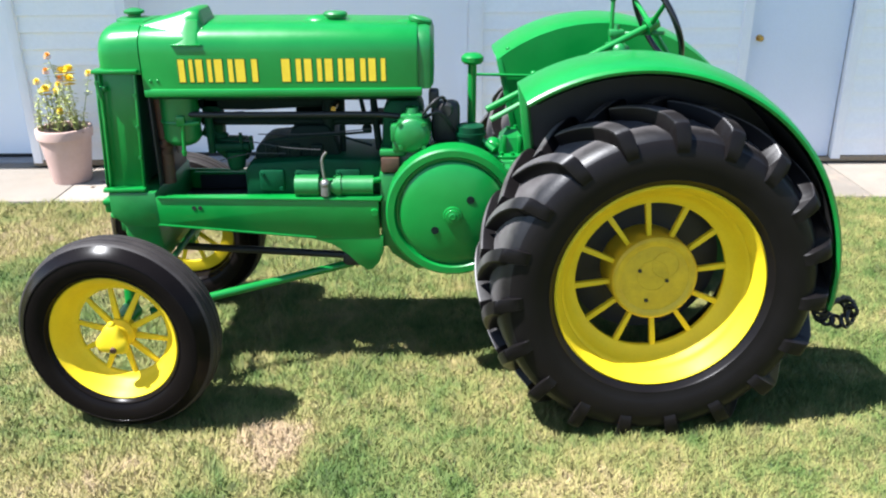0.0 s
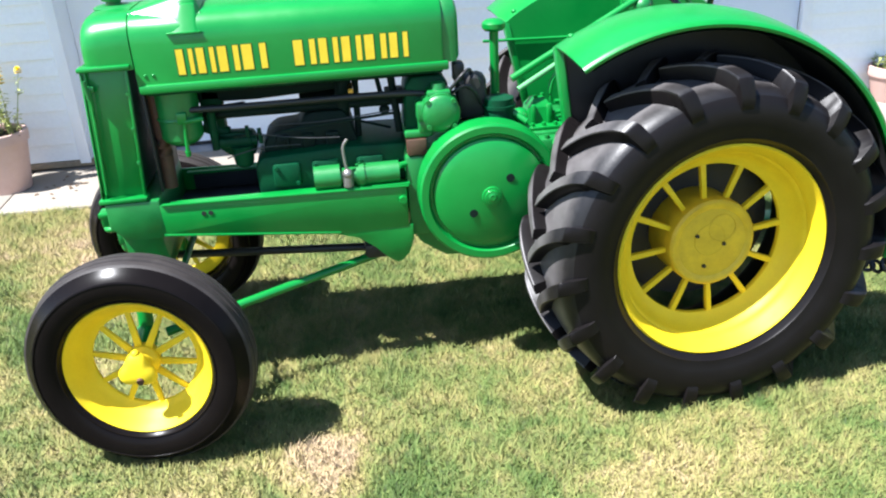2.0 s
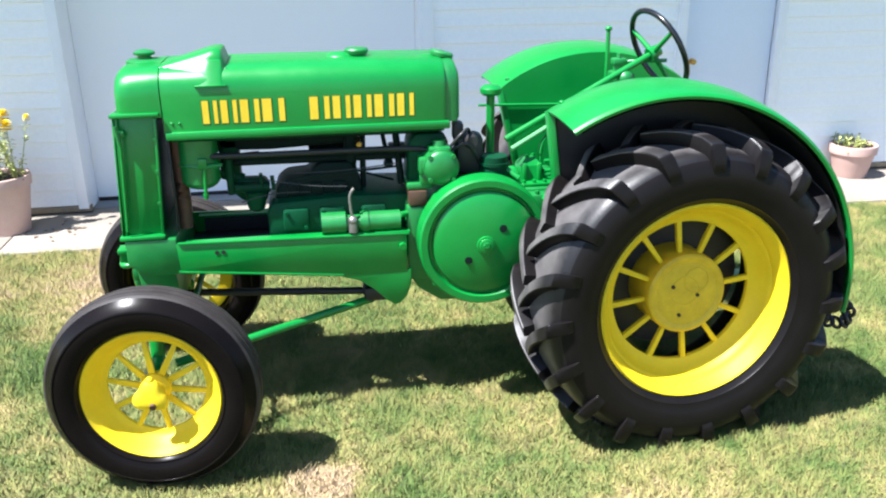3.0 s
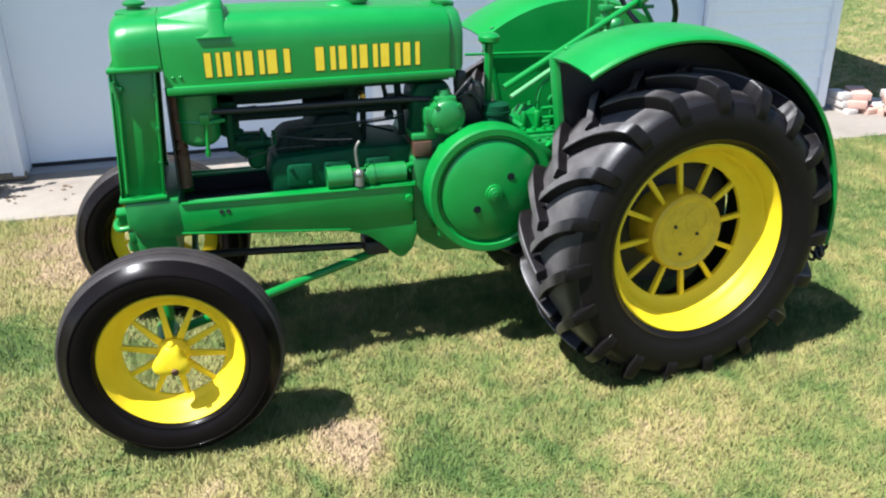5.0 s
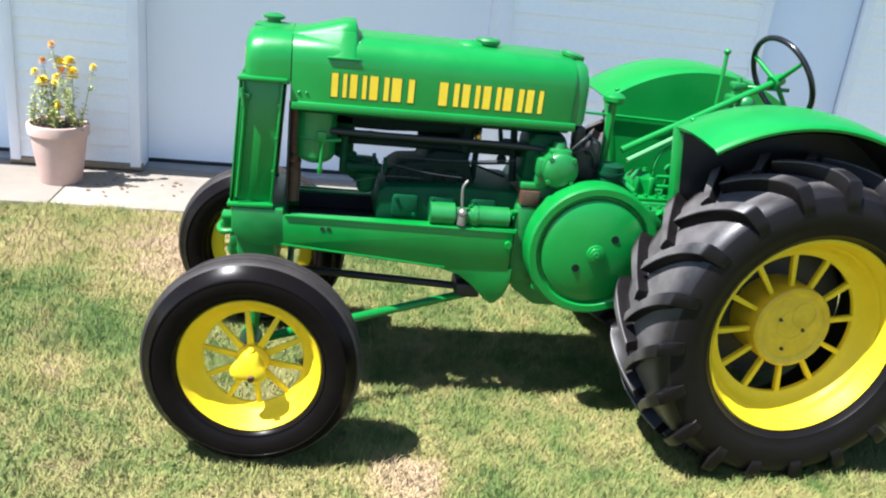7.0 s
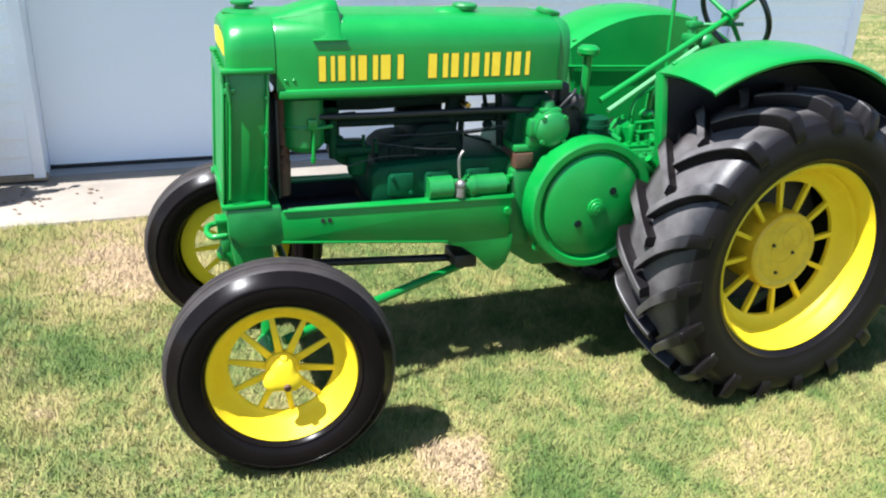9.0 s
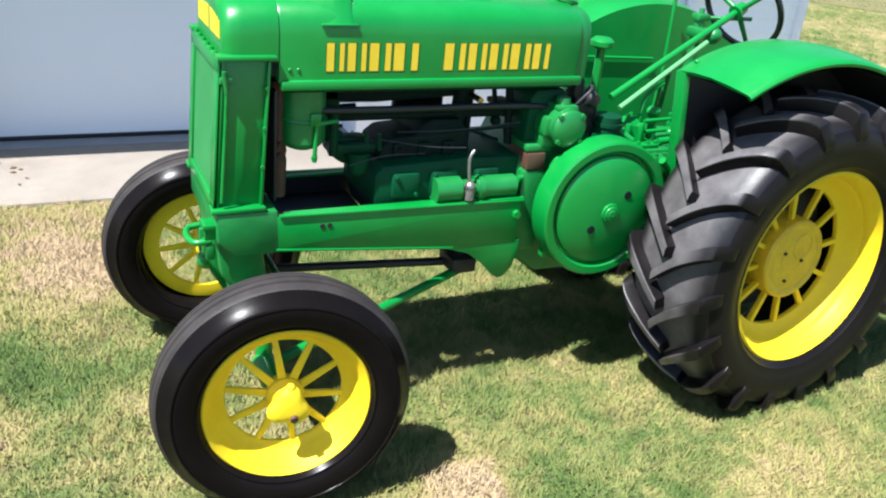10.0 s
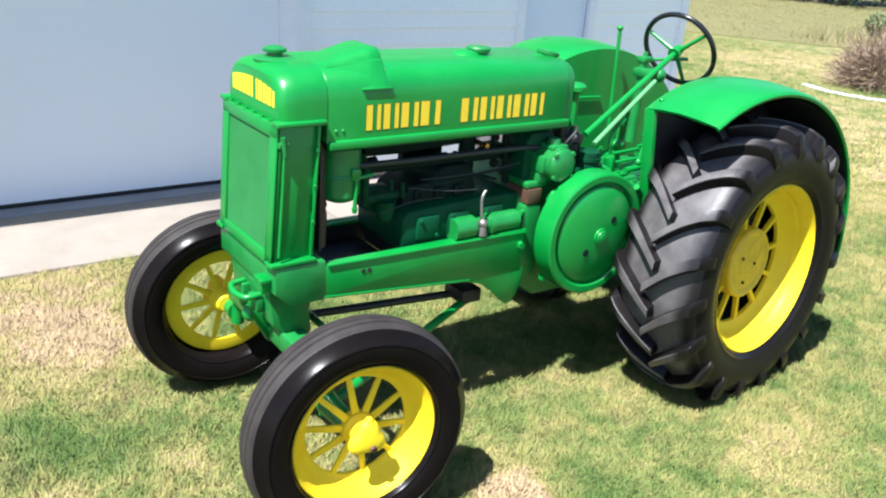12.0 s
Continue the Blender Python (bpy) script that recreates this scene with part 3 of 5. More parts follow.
def front_hub():
    """A three-cornered cap on a short neck."""
    bm = B()
    n = 42
    rings = []
    for y, s, lobe in ((-0.084, 0.32, 0.2), (-0.082, 0.60, 0.5), (-0.075, 0.88, 0.9), (-0.062, 1.05, 1.0), (-0.044, 1.14, 1.0), (-0.026, 1.12, 0.9), (-0.012, 1.0, 0.6), (0.010, 0.84, 0.2), (0.040, 0.80, 0.0), (0.054, 1.08, 0.0), (0.072, 1.12, 0.0), (0.10, 0.95, 0.0), (0.12, 0.6, 0.0)):
        row = []
        for i in range(n):
            a = 2 * math.pi * i / n
            r = s * (0.050 + 0.009 * lobe * math.cos(3 * (a - radians(85))))
            row.append(bm.verts.new((r * math.cos(a), y if y > 0.04 else 0.04 + 0.55 * (y - 0.04), r * math.sin(a))))
        rings.append(row)
    for a, b in zip(rings, rings[1:]):
        for i in range(n):
            bm.faces.new((a[i], a[(i + 1) % n], b[(i + 1) % n], b[i]))
    bm.faces.new(rings[0])
    bm.faces.new(rings[-1][::-1])
    return bm


def front_wheel(m, turn, label):
    w = part("front_wheel", front_rim(), YELLOW, tractor, label, m)
    part("tyre", front_tyre(), [FRONT_RUBBER, FRONT_TREAD], w, "glossy black ribbed front tyre", m)
    part("hub", front_hub(), YELLOW, w, "bright yellow pointed hub", m)
    part("hub_nub", ball(rod(B(), (0.0, 0.0, 0.030), (0.004, -0.006, 0.062), 0.017, 0.013, 14), (0.004, -0.006, 0.062), 0.0135), YELLOW, w, m=m)
    part("grease_plug", rod(B(), (0.010, -0.016, -0.024), (0.011, -0.0345, -0.029), 0.013, 0.011, 12), RUST, w, "brown hub plug", m)
    sp = spoke_mesh(0.045, 0.176, 0.0125, 0.0085, 0.062, 0.076, 0.012)
    for i in range(10):
        link("spoke", sp, YELLOW, w, m=m @ Matrix.Rotation(2 * math.pi * (i + turn) / 10, 4, "Y"))
    return w


F_NEAR = Matrix.Translation((-1.942, 0.008, 0.375)) @ Matrix.Rotation(radians(-5.4), 4, "Z") @ Matrix.Rotation(radians(-2.5), 4, "X")
F_FAR = Matrix.Translation((-1.97, 1.17, 0.395)) @ Matrix.Rotation(radians(174.6), 4, "Z") @ Matrix.Rotation(radians(-2), 4, "X")
front_wheel(F_NEAR, 0.25, "small yellow spoked front wheel with bright hub")
front_wheel(F_FAR, 0.1, "small yellow spoked front wheel with bright hub")


# ---- hood
def arch(s=1.0, n=28, w=0.213, z0=1.270, h=0.154, zb=1.185, k=0.50):
    """Outline of hood and tank in y, z from the near lower edge over the top to the far one."""
    pts = [(YC - w * s, zb)]
    for i in range(n + 1):
        a = math.pi * i / n
        c, t = math.cos(a), math.sin(a)
        pts.append((YC - w * s * math.copysign(abs(c) ** k, c), z0 + h * s * abs(t) ** k))
    pts.append((YC + w * s, zb))
    return pts


def loft(bm, stations, cap=True):
    rings = [[bm.verts.new((x, y, z)) for y, z in pts] for x, pts in stations]
    for a, b in zip(rings, rings[1:]):
        for i in range(len(a) - 1):
            bm.faces.new((a[i], a[i + 1], b[i + 1], b[i]))
        bm.faces.new((a[-1], a[0], b[0], b[-1]))
    if cap:
        bm.faces.new(rings[0])
        bm.faces.new(rings[-1][::-1])
    return bm


hood = P("hood", loft(B(), [(-1.862, arch(0.985)), (-1.856, arch(1.0)), (-1.60, arch(1.0)), (-1.20, arch(0.995, h=0.153)), (-0.845, arch(0.99, h=0.148)), (-0.838, arch(0.975, h=0.146))]), GREEN, "rounded glossy green hood")
P("tank_end", loft(B(), [(-0.842, arch(0.93, h=0.15)), (-0.81, arch(0.945, h=0.15)), (-0.792, arch(0.92, h=0.145)), (-0.780, arch(0.82, h=0.13, zb=1.20))]), GREEN_CAST, "rounded dark green tank end", hood)
mold = B()
box(mold, -1.858, -0.822, YC - 0.226, YC - 0.200, 1.162, 1.192, 0.006)
P("hood_moulding", mold, GREEN, "", hood)
mold = B()
box(mold, -1.858, -0.822, YC + 0.200, YC + 0.226, 1.162, 1.192, 0.006)
P("hood_moulding", mold, GREEN, "", hood)
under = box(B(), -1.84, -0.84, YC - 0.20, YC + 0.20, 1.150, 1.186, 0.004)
P("tank_bottom", under, GREEN_SHADED, "", hood)

# plain yellow bars, a broad one and a narrow one for each character of the maker's name, on the hood side and on the front
def bar_run(spans, broad=0.42, narrow=0.26):
    out = []
    for a, b in spans:
        w = b - a
        out += [(a, a + broad * w), (b - narrow * w, b)]
    return out


HOOD_SPANS = [(-1.722, -1.668), (-1.657, -1.599), (-1.588, -1.520), (-1.510, -1.430), (-1.340, -1.268), (-1.256, -1.192), (-1.180, -1.114), (-1.103, -1.030), (-1.019, -0.957)]
for x0, x1 in bar_run(HOOD_SPANS):
    xm = (x0 + x1) / 2
    ys = YC - 0.213 * (1.0 if xm < -1.6 else 1.0 - 0.0133 * (xm + 1.6))
    P("bar_edge", box(B(), x0 - 0.0025, x1 + 0.0025, ys - 0.0008, ys + 0.003, 1.2145, 1.3025, 0), RED_EDGE, "dark olive edge round a painted bar", hood, smooth=False)
    P("yellow_bar", box(B(), x0, x1, ys - 0.0014, ys + 0.003, 1.217, 1.300, 0), YELLOW_DECAL, "plain yellow bar painted on the hood side", hood, smooth=False)

# scoop on the hood
def scoop_ring(half, top, low, high):
    """Leaning sides, rounded upper edges and a nearly flat top."""
    pts = []
    for u in (0.0, 0.35, 0.70):
        pts.append((-half + (half - top) * u * 0.92, low + (high - low) * u))
    for k in range(7):
        a = radians(160 - 70 * k / 6)
        pts.append((-top + 0.040 * math.cos(a) + 0.018, low + (high - low) * (0.72 + 0.28 * math.sin(radians(90 * k / 6)))))
    pts += [(-x, z) for x, z in pts[::-1]]
    return [(0.6025 + x, z) for x, z in pts]


sc = loft(B(), [(-1.895, scoop_ring(0.100, 0.060, 1.395, 1.412)), (-1.885, scoop_ring(0.106, 0.062, 1.392, 1.414)), (-1.700, scoop_ring(0.151, 0.080, 1.350, 1.466)), (-1.680, scoop_ring(0.153, 0.081, 1.350, 1.471)),
                (-1.652, scoop_ring(0.153, 0.081, 1.350, 1.472)), (-1.644, scoop_ring(0.153, 0.080, 1.350, 1.467)), (-1.622, scoop_ring(0.148, 0.074, 1.350, 1.402)), (-1.616, scoop_ring(0.142, 0.070, 1.348, 1.372))])
P("air_scoop", sc, GREEN, "wedge-shaped green scoop with a flat top on the hood", hood)
lip = box(B(), -1.740, -1.630, 0.4465, 0.468, 1.348, 1.355, 0.002)
P("scoop_flange", lip, GREEN, "", hood)
P("scoop_screw", ball(B(), (-1.630, 0.500, 1.400), 0.009), GREEN_CAST, "", hood)
for x in (-1.832, -1.806):
    P("hood_screw", ball(B(), (x, YC - 0.213, 1.222), 0.006, 1, 0.6, 1, 10, 6), GREEN, "", hood)


def cap_bump(x, y, z, tilt):
    bm = ball(B(), (x - 0.045, y, z - 0.012), 0.055, 1.25, 1.0, 0.55)
    P("filler_boss", bm, GREEN, "", hood)
    m = Matrix.Translation((x + 0.012, y, z)) @ Matrix.Rotation(radians(tilt), 4, "Y") @ Matrix.Rotation(radians(90), 4, "X")
    bm = lathe(B(), [(0, -0.014), (0.038, -0.014), (0.040, 0.0), (0.036, 0.006), (0.044, 0.010), (0.046, 0.022), (0.040, 0.028), (0.012, 0.030), (0, 0.030)], 28, m)
    P("filler_cap", bm, GREEN_CAST, "dark green filler cap", hood)


cap_bump(-1.165, 0.625, 1.420, 0)
cap_bump(-0.845, 0.600, 1.402, 14)

# ---- radiator
def lean(bm):
    for v in bm.verts:
        if v.co.z < 1.32:
            v.co.x += 0.055 * (v.co.z - 1.27)
    return bm


RY0, RY1 = 0.448, 0.882
top = loft(B(), [(-2.020, arch(0.90, zb=1.250, h=0.138, k=0.60)), (-2.010, arch(0.955, zb=1.248, h=0.142, k=0.58)), (-1.995, arch(0.99, zb=1.247, h=0.146, k=0.56)), (-1.960, arch(1.0, zb=1.246, h=0.150, k=0.53)), (-1.864, arch(1.0, zb=1.246))])
rad = P("radiator", top, GREEN, "upright green radiator with rounded top tank")
core = box(B(), -2.026, -1.90, RY0 + 0.045, RY1 - 0.045, 0.80, 1.247, 0.004)
P("core", lean(core), GREEN_SHADED, "", rad)
fr = B()
box(fr, -2.036, -2.022, RY0, RY0 + 0.050, 0.795, 1.252, 0.003)
box(fr, -2.036, -2.022, RY1 - 0.050, RY1, 0.795, 1.252, 0.003)
box(fr, -2.036, -2.020, RY0, RY1, 1.214, 1.256, 0.003)
box(fr, -2.036, -2.020, RY0, RY1, 0.795, 0.835, 0.003)
P("front_frame", lean(fr), GREEN, "", rad)
scr = B()
nz = 97
for i in range(nz):
    z = 0.838 + i * (1.212 - 0.838) / nz
    prism(scr, [(-2.0284, z), (-2.0270, z + 0.0012), (-2.0270, z + 0.0034), (-2.0284, z + 0.0022)], RY0 + 0.048, RY1 - 0.048, 0)
box(scr, -2.0275, -2.0262, RY0 + 0.046, RY1 - 0.046, 0.834, 1.216, 0)
tagged(P("louvred_screen", lean(scr), GREEN_SCREEN, "fine louvred green radiator screen", rad, smooth=False), kind="stuff")
for s, (ya, yb) in ((0, (RY0, RY0 + 0.045)), (1, (RY1 - 0.045, RY1))):
    sd = B()
    yo = ya if s == 0 else yb
    yi = RY0 + 0.018 if s == 0 else RY1 - 0.018
    P("channel_flange", lean(box(B(), -2.034, -2.016, min(yo, yi), max(yo, yi), 0.80, 1.248, 0.004)), GREEN, "", rad)
    P("channel_flange", lean(box(B(), -1.894, -1.884, min(yo, yi), max(yo, yi), 0.80, 1.248, 0.004)), GREEN, "", rad)
    box(sd, -2.030, -1.886, yi - 0.004, yi + 0.004, 0.80, 1.248, 0.002)
    P("side_channel", lean(sd), GREEN, "recessed green side panel", rad)
    st = B()
    box(st, -2.040, -1.872, yo - 0.018 if s == 0 else yo + 0.018, yo + 0.036 if s == 0 else yo - 0.036, 1.252, 1.266, 0.003)
    P("top_bar", lean(st), GREEN, "", rad)
    st = B()
    box(st, -2.042, -1.880, yo - 0.020 if s == 0 else yo + 0.020, yo + 0.036 if s == 0 else yo - 0.036, 0.794, 0.809, 0.003)
    P("bottom_bar", lean(st), GREEN, "", rad)
    if s == 0:
        for x in (-2.026, -1.955, -1.886):
            P("bolt", lean(bolt(B(), (x, yo - 0.010, 1.258), 0.007, 0.004)), GREEN_CAST, "", rad)
            P("bolt", lean(bolt(B(), (x + 0.002, yo - 0.012, 0.803), 0.007, 0.004)), GREEN_CAST, "", rad)
        for z in (0.93, 1.05, 1.17):
            P("bolt", lean(bolt(B(), (-1.893, yo - 0.001, z), 0.007, 0.006)), GREEN_CAST, "", rad)
        tb = B()
        tube(tb, [(-2.024, yo - 0.006, 1.20), (-2.012, yo - 0.012, 1.19), (-2.010, yo - 0.010, 1.12), (-2.012, yo - 0.010, 0.83)], 0.0055, 8)
        P("overflow_tube", lean(tb), GREEN, "", rad)
        tb = B()
        box(tb, -2.030, -1.995, yo - 0.012, yo + 0.004, 1.185, 1.205, 0.004)
        rod(tb, (-2.022, yo - 0.02, 1.225), (-2.012, yo - 0.02, 1.165), 0.007)
        P("drain_fitting", lean(tb), GREEN_CAST, "", rad)
for i in range(6):
    P("tank_bolt", bolt(B(), (-2.031, RY0 + 0.06 + i * 0.063, 1.256), 0.0075, 0.009, (0, 0, 1)), GREEN, "", rad)
for y0, y1, n in ((0.500, 0.640, 4), (0.664, 0.830, 5)):
    pitch = (y1 - y0) / n
    for a, b in bar_run([(y0 + i * pitch, y0 + (i + 1) * pitch - 0.004) for i in range(n)], 0.40, 0.26):
        zc = 1.334 - 0.016 * ((a + b) / 2 - YC) ** 2 / 0.16 ** 2
        bm = prism(B(), [(a, 1.300), (b, 1.300), (b, zc + 0.032), (a, zc + 0.032)], -2.0225, -2.012, 0.0006, "x")
        P("yellow_bar", bm, YELLOW_DECAL, "plain yellow bar painted on the tank front", rad, smooth=False)
rc = lathe(B(), [(0, 0.0), (0.060, 0.0), (0.062, 0.010), (0.050, 0.016), (0.022, 0.018), (0.022, 0.026), (0.034, 0.030), (0.035, 0.038), (0.022, 0.044), (0.010, 0.047), (0, 0.047)], 32, Matrix.Translation((-1.938, 0.680, 1.408)) @ Matrix.Scale(1.12, 4) @ Matrix.Rotation(radians(90), 4, "X"))
P("radiator_cap", rc, GREEN_CAST, "dark green radiator cap", rad)

# ---- front bolster, rails
bo = B()
# black sheet added to darken the gap between the rails
ut = box(B(), -1.86, -1.50, 0.456, 0.868, 0.660, 0.668, 0.002)
prism(bo, [(-2.052, 0.792), (-1.868, 0.792), (-1.860, 0.660), (-1.88, 0.648), (-2.00, 0.652), (-2.052, 0.70)], 0.431, 0.899, 0.006)
prism(bo, [(-2.046, 0.70), (-1.90, 0.66), (-1.88, 0.50), (-1.95, 0.46), (-2.030, 0.55)], 0.50, 0.83, 0.012)
bolster = P("front_bolster", bo, GREEN_CAST, "heavy green cast front support")
P("gap_shade_sheet", ut, BLACK, "black sheet added for the dark gap between the rails", bolster)
br = B()
box(br, -2.090, -2.045, 0.455, 0.52, 0.735, 0.752, 0.003)
box(br, -2.085, -2.05, 0.46, 0.475, 0.70, 0.752, 0.003)
P("corner_bracket", br, GREEN, "", bolster)
hk = B()
tube(hk, [(-2.050, 0.555, 0.655), (-2.095, 0.560, 0.650), (-2.112, 0.600, 0.648), (-2.112, 0.650, 0.648), (-2.095, 0.685, 0.650), (-2.050, 0.690, 0.655)], 0.011, 10)
P("tow_clevis", hk, GREEN, "bent green tow clevis", bolster)
hk = B()
box(hk, -2.068, -2.040, 0.545, 0.570, 0.590, 0.640, 0.005)
box(hk, -2.068, -2.040, 0.600, 0.625, 0.575, 0.640, 0.005)
box(hk, -2.068, -2.036, 0.665, 0.700, 0.560, 0.650, 0.006)
P("clevis_lug", hk, GREEN_CAST, "", bolster)
hk = B()
prism(hk, [(-2.075, 0.585), (-2.02, 0.60), (-1.985, 0.44), (-2.00, 0.44), (-2.045, 0.52)], 0.600, 0.640, 0.006)
ball(hk, (-2.055, 0.63, 0.555), 0.030, 1, 1, 1.1)
P("steering_arm", hk, GREEN, "", bolster)
for y0, y1, nm in ((0.432, 0.452, "near"), (0.878, 0.898, "far")):
    rl = B()
    drop = 0.0 if nm == "near" else 0.022
    prism(rl, [(-1.885, 0.773 - drop), (-1.000, 0.758 - drop), (-1.000, 0.60), (-1.25, 0.597), (-1.872, 0.656), (-1.885, 0.657)], y0, y1, 0.003)
    inward = 1 if nm == "near" else -1
    box(rl, -1.84, -0.985, y0 + 0.0015 if inward > 0 else y1 - 0.05, max(y0, y0 + 0.05) if inward > 0 else y1 + 0.004, 0.755 - drop, 0.768 - drop, 0.004)
    prism(rl, [(-1.862, 0.776 - drop), (-0.990, 0.761 - drop), (-0.990, 0.752 - drop), (-1.862, 0.767 - drop)], y0 - 0.005, y0 + 0.004, 0.002)
    prism(rl, [(-1.872, 0.663), (-1.25, 0.604), (-1.25, 0.596), (-1.872, 0.655)], y0 - 0.004, y0 + 0.004, 0.002)
    rail = P("frame_rail", rl, GREEN, "long green frame side rail")
    gs = B()
    prism(gs, [(-1.30, 0.604), (-0.985, 0.606), (-0.985, 0.545), (-1.005, 0.490), (-1.035, 0.460), (-1.055, 0.456), (-1.085, 0.478), (-1.13, 0.525), (-1.19, 0.570)], y0 + 0.002, y1 - 0.002, 0.003)
    P("gusset", gs, GREEN, "", rail)
    if nm == "far":
        # black sheet carries the shade on the far rail's inner side
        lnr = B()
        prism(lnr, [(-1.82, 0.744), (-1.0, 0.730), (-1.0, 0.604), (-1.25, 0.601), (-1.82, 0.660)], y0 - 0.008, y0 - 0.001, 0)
        P("rail_inner_shade", lnr, BLACK, "black sheet for the shade on the rail's inner face", rail, smooth=False)
    if nm == "near":
        hl = B()
        for x in (-1.724, -1.700):
            rod(hl, (x, y0 - 0.0022, 0.728), (x, y0 + 0.004, 0.728), 0.0085, 0.0085, 14)
        P("bolt_hole", hl, BLACK, "", rail)
        bt = B()
        bolt(bt, (-1.016, y0, 0.708), 0.016, 0.016)
        P("bolt", bt, GREEN, "", rail)

# ---- front axle and steering
ax = B()
box(ax, -2.00, -1.91, 0.28, 0.99, 0.445, 0.52, 0.012)
axle = P("front_axle", ax, GREEN_CAST, "green cast front axle")
for y, s in ((0.245, 1), (1.00, -1)):
    kp = B()
    zt = 0.545 if s > 0 else 0.50
    rod(kp, (-1.955, y, 0.33), (-1.950, y + 0.02 * s, zt), 0.026, 0.024, 18)
    ball(kp, (-1.95, y + 0.02 * s, zt), 0.028, 1, 1, 0.6)
    rod(kp, (-1.955, y - 0.15 * s, 0.375), (-1.955, y, 0.375), 0.032, 0.04, 16)
    box(kp, -1.96, -1.84, y - 0.02, y + 0.02, 0.495, 0.525, 0.006)
    P("spindle", kp, GREEN, "", axle)
rd = rod(B(), (-1.90, 0.28, 0.352), (-1.13, 0.60, 0.420), 0.017)
P("radius_rod", rd, GREEN, "", axle)
rd = rod(B(), (-1.92, 0.765, 0.433), (-1.12, 0.66, 0.427), 0.016)
P("radius_rod", rd, BLACK, "", axle)
rd = rod(B(), (-1.84, 0.26, 0.51), (-1.84, 0.99, 0.51), 0.013)
P("tie_rod", rd, GREEN_CAST, "", axle)
yk = B()
box(yk, -1.17, -1.07, 0.57, 0.70, 0.415, 0.475, 0.01)
P("rod_anchor", yk, BLACK, "", axle)

# ---- engine
eng = B()
prism(eng, [(-1.53, 0.74), (-1.53, 0.86), (-1.50, 0.89), (-1.20, 0.905), (-0.98, 0.90), (-0.98, 0.72), (-1.46, 0.72)], 0.50, 0.83, 0.02)
for x in (-1.42, -1.28, -1.12):
    box(eng, x - 0.05, x + 0.05, 0.485, 0.52, 0.775, 0.865, 0.012)
    bolt(eng, (x - 0.035, 0.485, 0.85), 0.008, 0.008)
    bolt(eng, (x + 0.035, 0.485, 0.79), 0.008, 0.008)
engine = P("engine", eng, GREEN_SHADED, "green engine block darkened with under-hood shade, with pipes and rods")
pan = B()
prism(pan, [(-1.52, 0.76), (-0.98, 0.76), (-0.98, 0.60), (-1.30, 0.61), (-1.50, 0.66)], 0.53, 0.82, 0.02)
P("sump", pan, BLACK, "black sump", engine)
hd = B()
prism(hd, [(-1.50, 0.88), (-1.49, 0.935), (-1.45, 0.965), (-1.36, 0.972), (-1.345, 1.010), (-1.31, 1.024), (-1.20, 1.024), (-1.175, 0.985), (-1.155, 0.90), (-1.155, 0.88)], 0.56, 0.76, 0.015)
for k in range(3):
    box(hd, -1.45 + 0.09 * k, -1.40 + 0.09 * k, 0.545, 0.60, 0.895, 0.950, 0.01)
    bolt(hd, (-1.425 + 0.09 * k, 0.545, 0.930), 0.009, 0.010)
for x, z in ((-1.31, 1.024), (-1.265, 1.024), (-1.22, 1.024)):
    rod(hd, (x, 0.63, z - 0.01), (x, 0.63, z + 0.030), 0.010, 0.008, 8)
P("cylinder_head", hd, DARK_IRON, "cylinder head darkened with under-hood shade", engine)
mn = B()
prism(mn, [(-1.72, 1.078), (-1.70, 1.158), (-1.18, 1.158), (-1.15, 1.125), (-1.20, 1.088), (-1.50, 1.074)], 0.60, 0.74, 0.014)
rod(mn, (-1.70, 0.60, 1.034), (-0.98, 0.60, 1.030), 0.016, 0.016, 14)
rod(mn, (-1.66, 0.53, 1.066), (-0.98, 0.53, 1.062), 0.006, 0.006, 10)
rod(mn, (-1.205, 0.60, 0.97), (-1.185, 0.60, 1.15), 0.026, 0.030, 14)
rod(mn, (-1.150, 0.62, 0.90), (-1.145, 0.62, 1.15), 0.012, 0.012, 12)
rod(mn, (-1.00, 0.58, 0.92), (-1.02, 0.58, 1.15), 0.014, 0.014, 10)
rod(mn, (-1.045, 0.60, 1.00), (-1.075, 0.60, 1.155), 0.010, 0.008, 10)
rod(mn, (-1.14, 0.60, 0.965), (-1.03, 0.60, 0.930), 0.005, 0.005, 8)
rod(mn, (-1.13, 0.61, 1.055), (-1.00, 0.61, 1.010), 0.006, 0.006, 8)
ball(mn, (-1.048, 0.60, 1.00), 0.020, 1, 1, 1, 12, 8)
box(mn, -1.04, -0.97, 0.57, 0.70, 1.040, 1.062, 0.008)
# dark plate added to close the view to the wall, no manifold piece
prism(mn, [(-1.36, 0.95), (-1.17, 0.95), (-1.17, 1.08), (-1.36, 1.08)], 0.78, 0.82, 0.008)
P("manifold", mn, DARK_IRON, "dark manifold and rods, the under-hood shade in their colour", engine)
gc = B()
prism(gc, [(-0.985, 0.93), (-0.975, 1.10), (-0.95, 1.135), (-0.84, 1.135), (-0.82, 1.10), (-0.82, 0.93)], 0.50, 0.66, 0.015)
P("magneto_base", gc, GREEN_SHADED, "", engine)
sg = B()
rod(sg, (-1.325, 0.475, 0.803), (-1.232, 0.475, 0.803), 0.044, 0.044, 24)
rod(sg, (-1.235, 0.475, 0.800), (-1.17, 0.475, 0.800), 0.032, 0.032, 18)
rod(sg, (-1.175, 0.475, 0.802), (-1.02, 0.475, 0.802), 0.040, 0.040, 24)
rod(sg, (-1.165, 0.475, 0.802), (-1.145, 0.475, 0.802), 0.046, 0.046, 24)
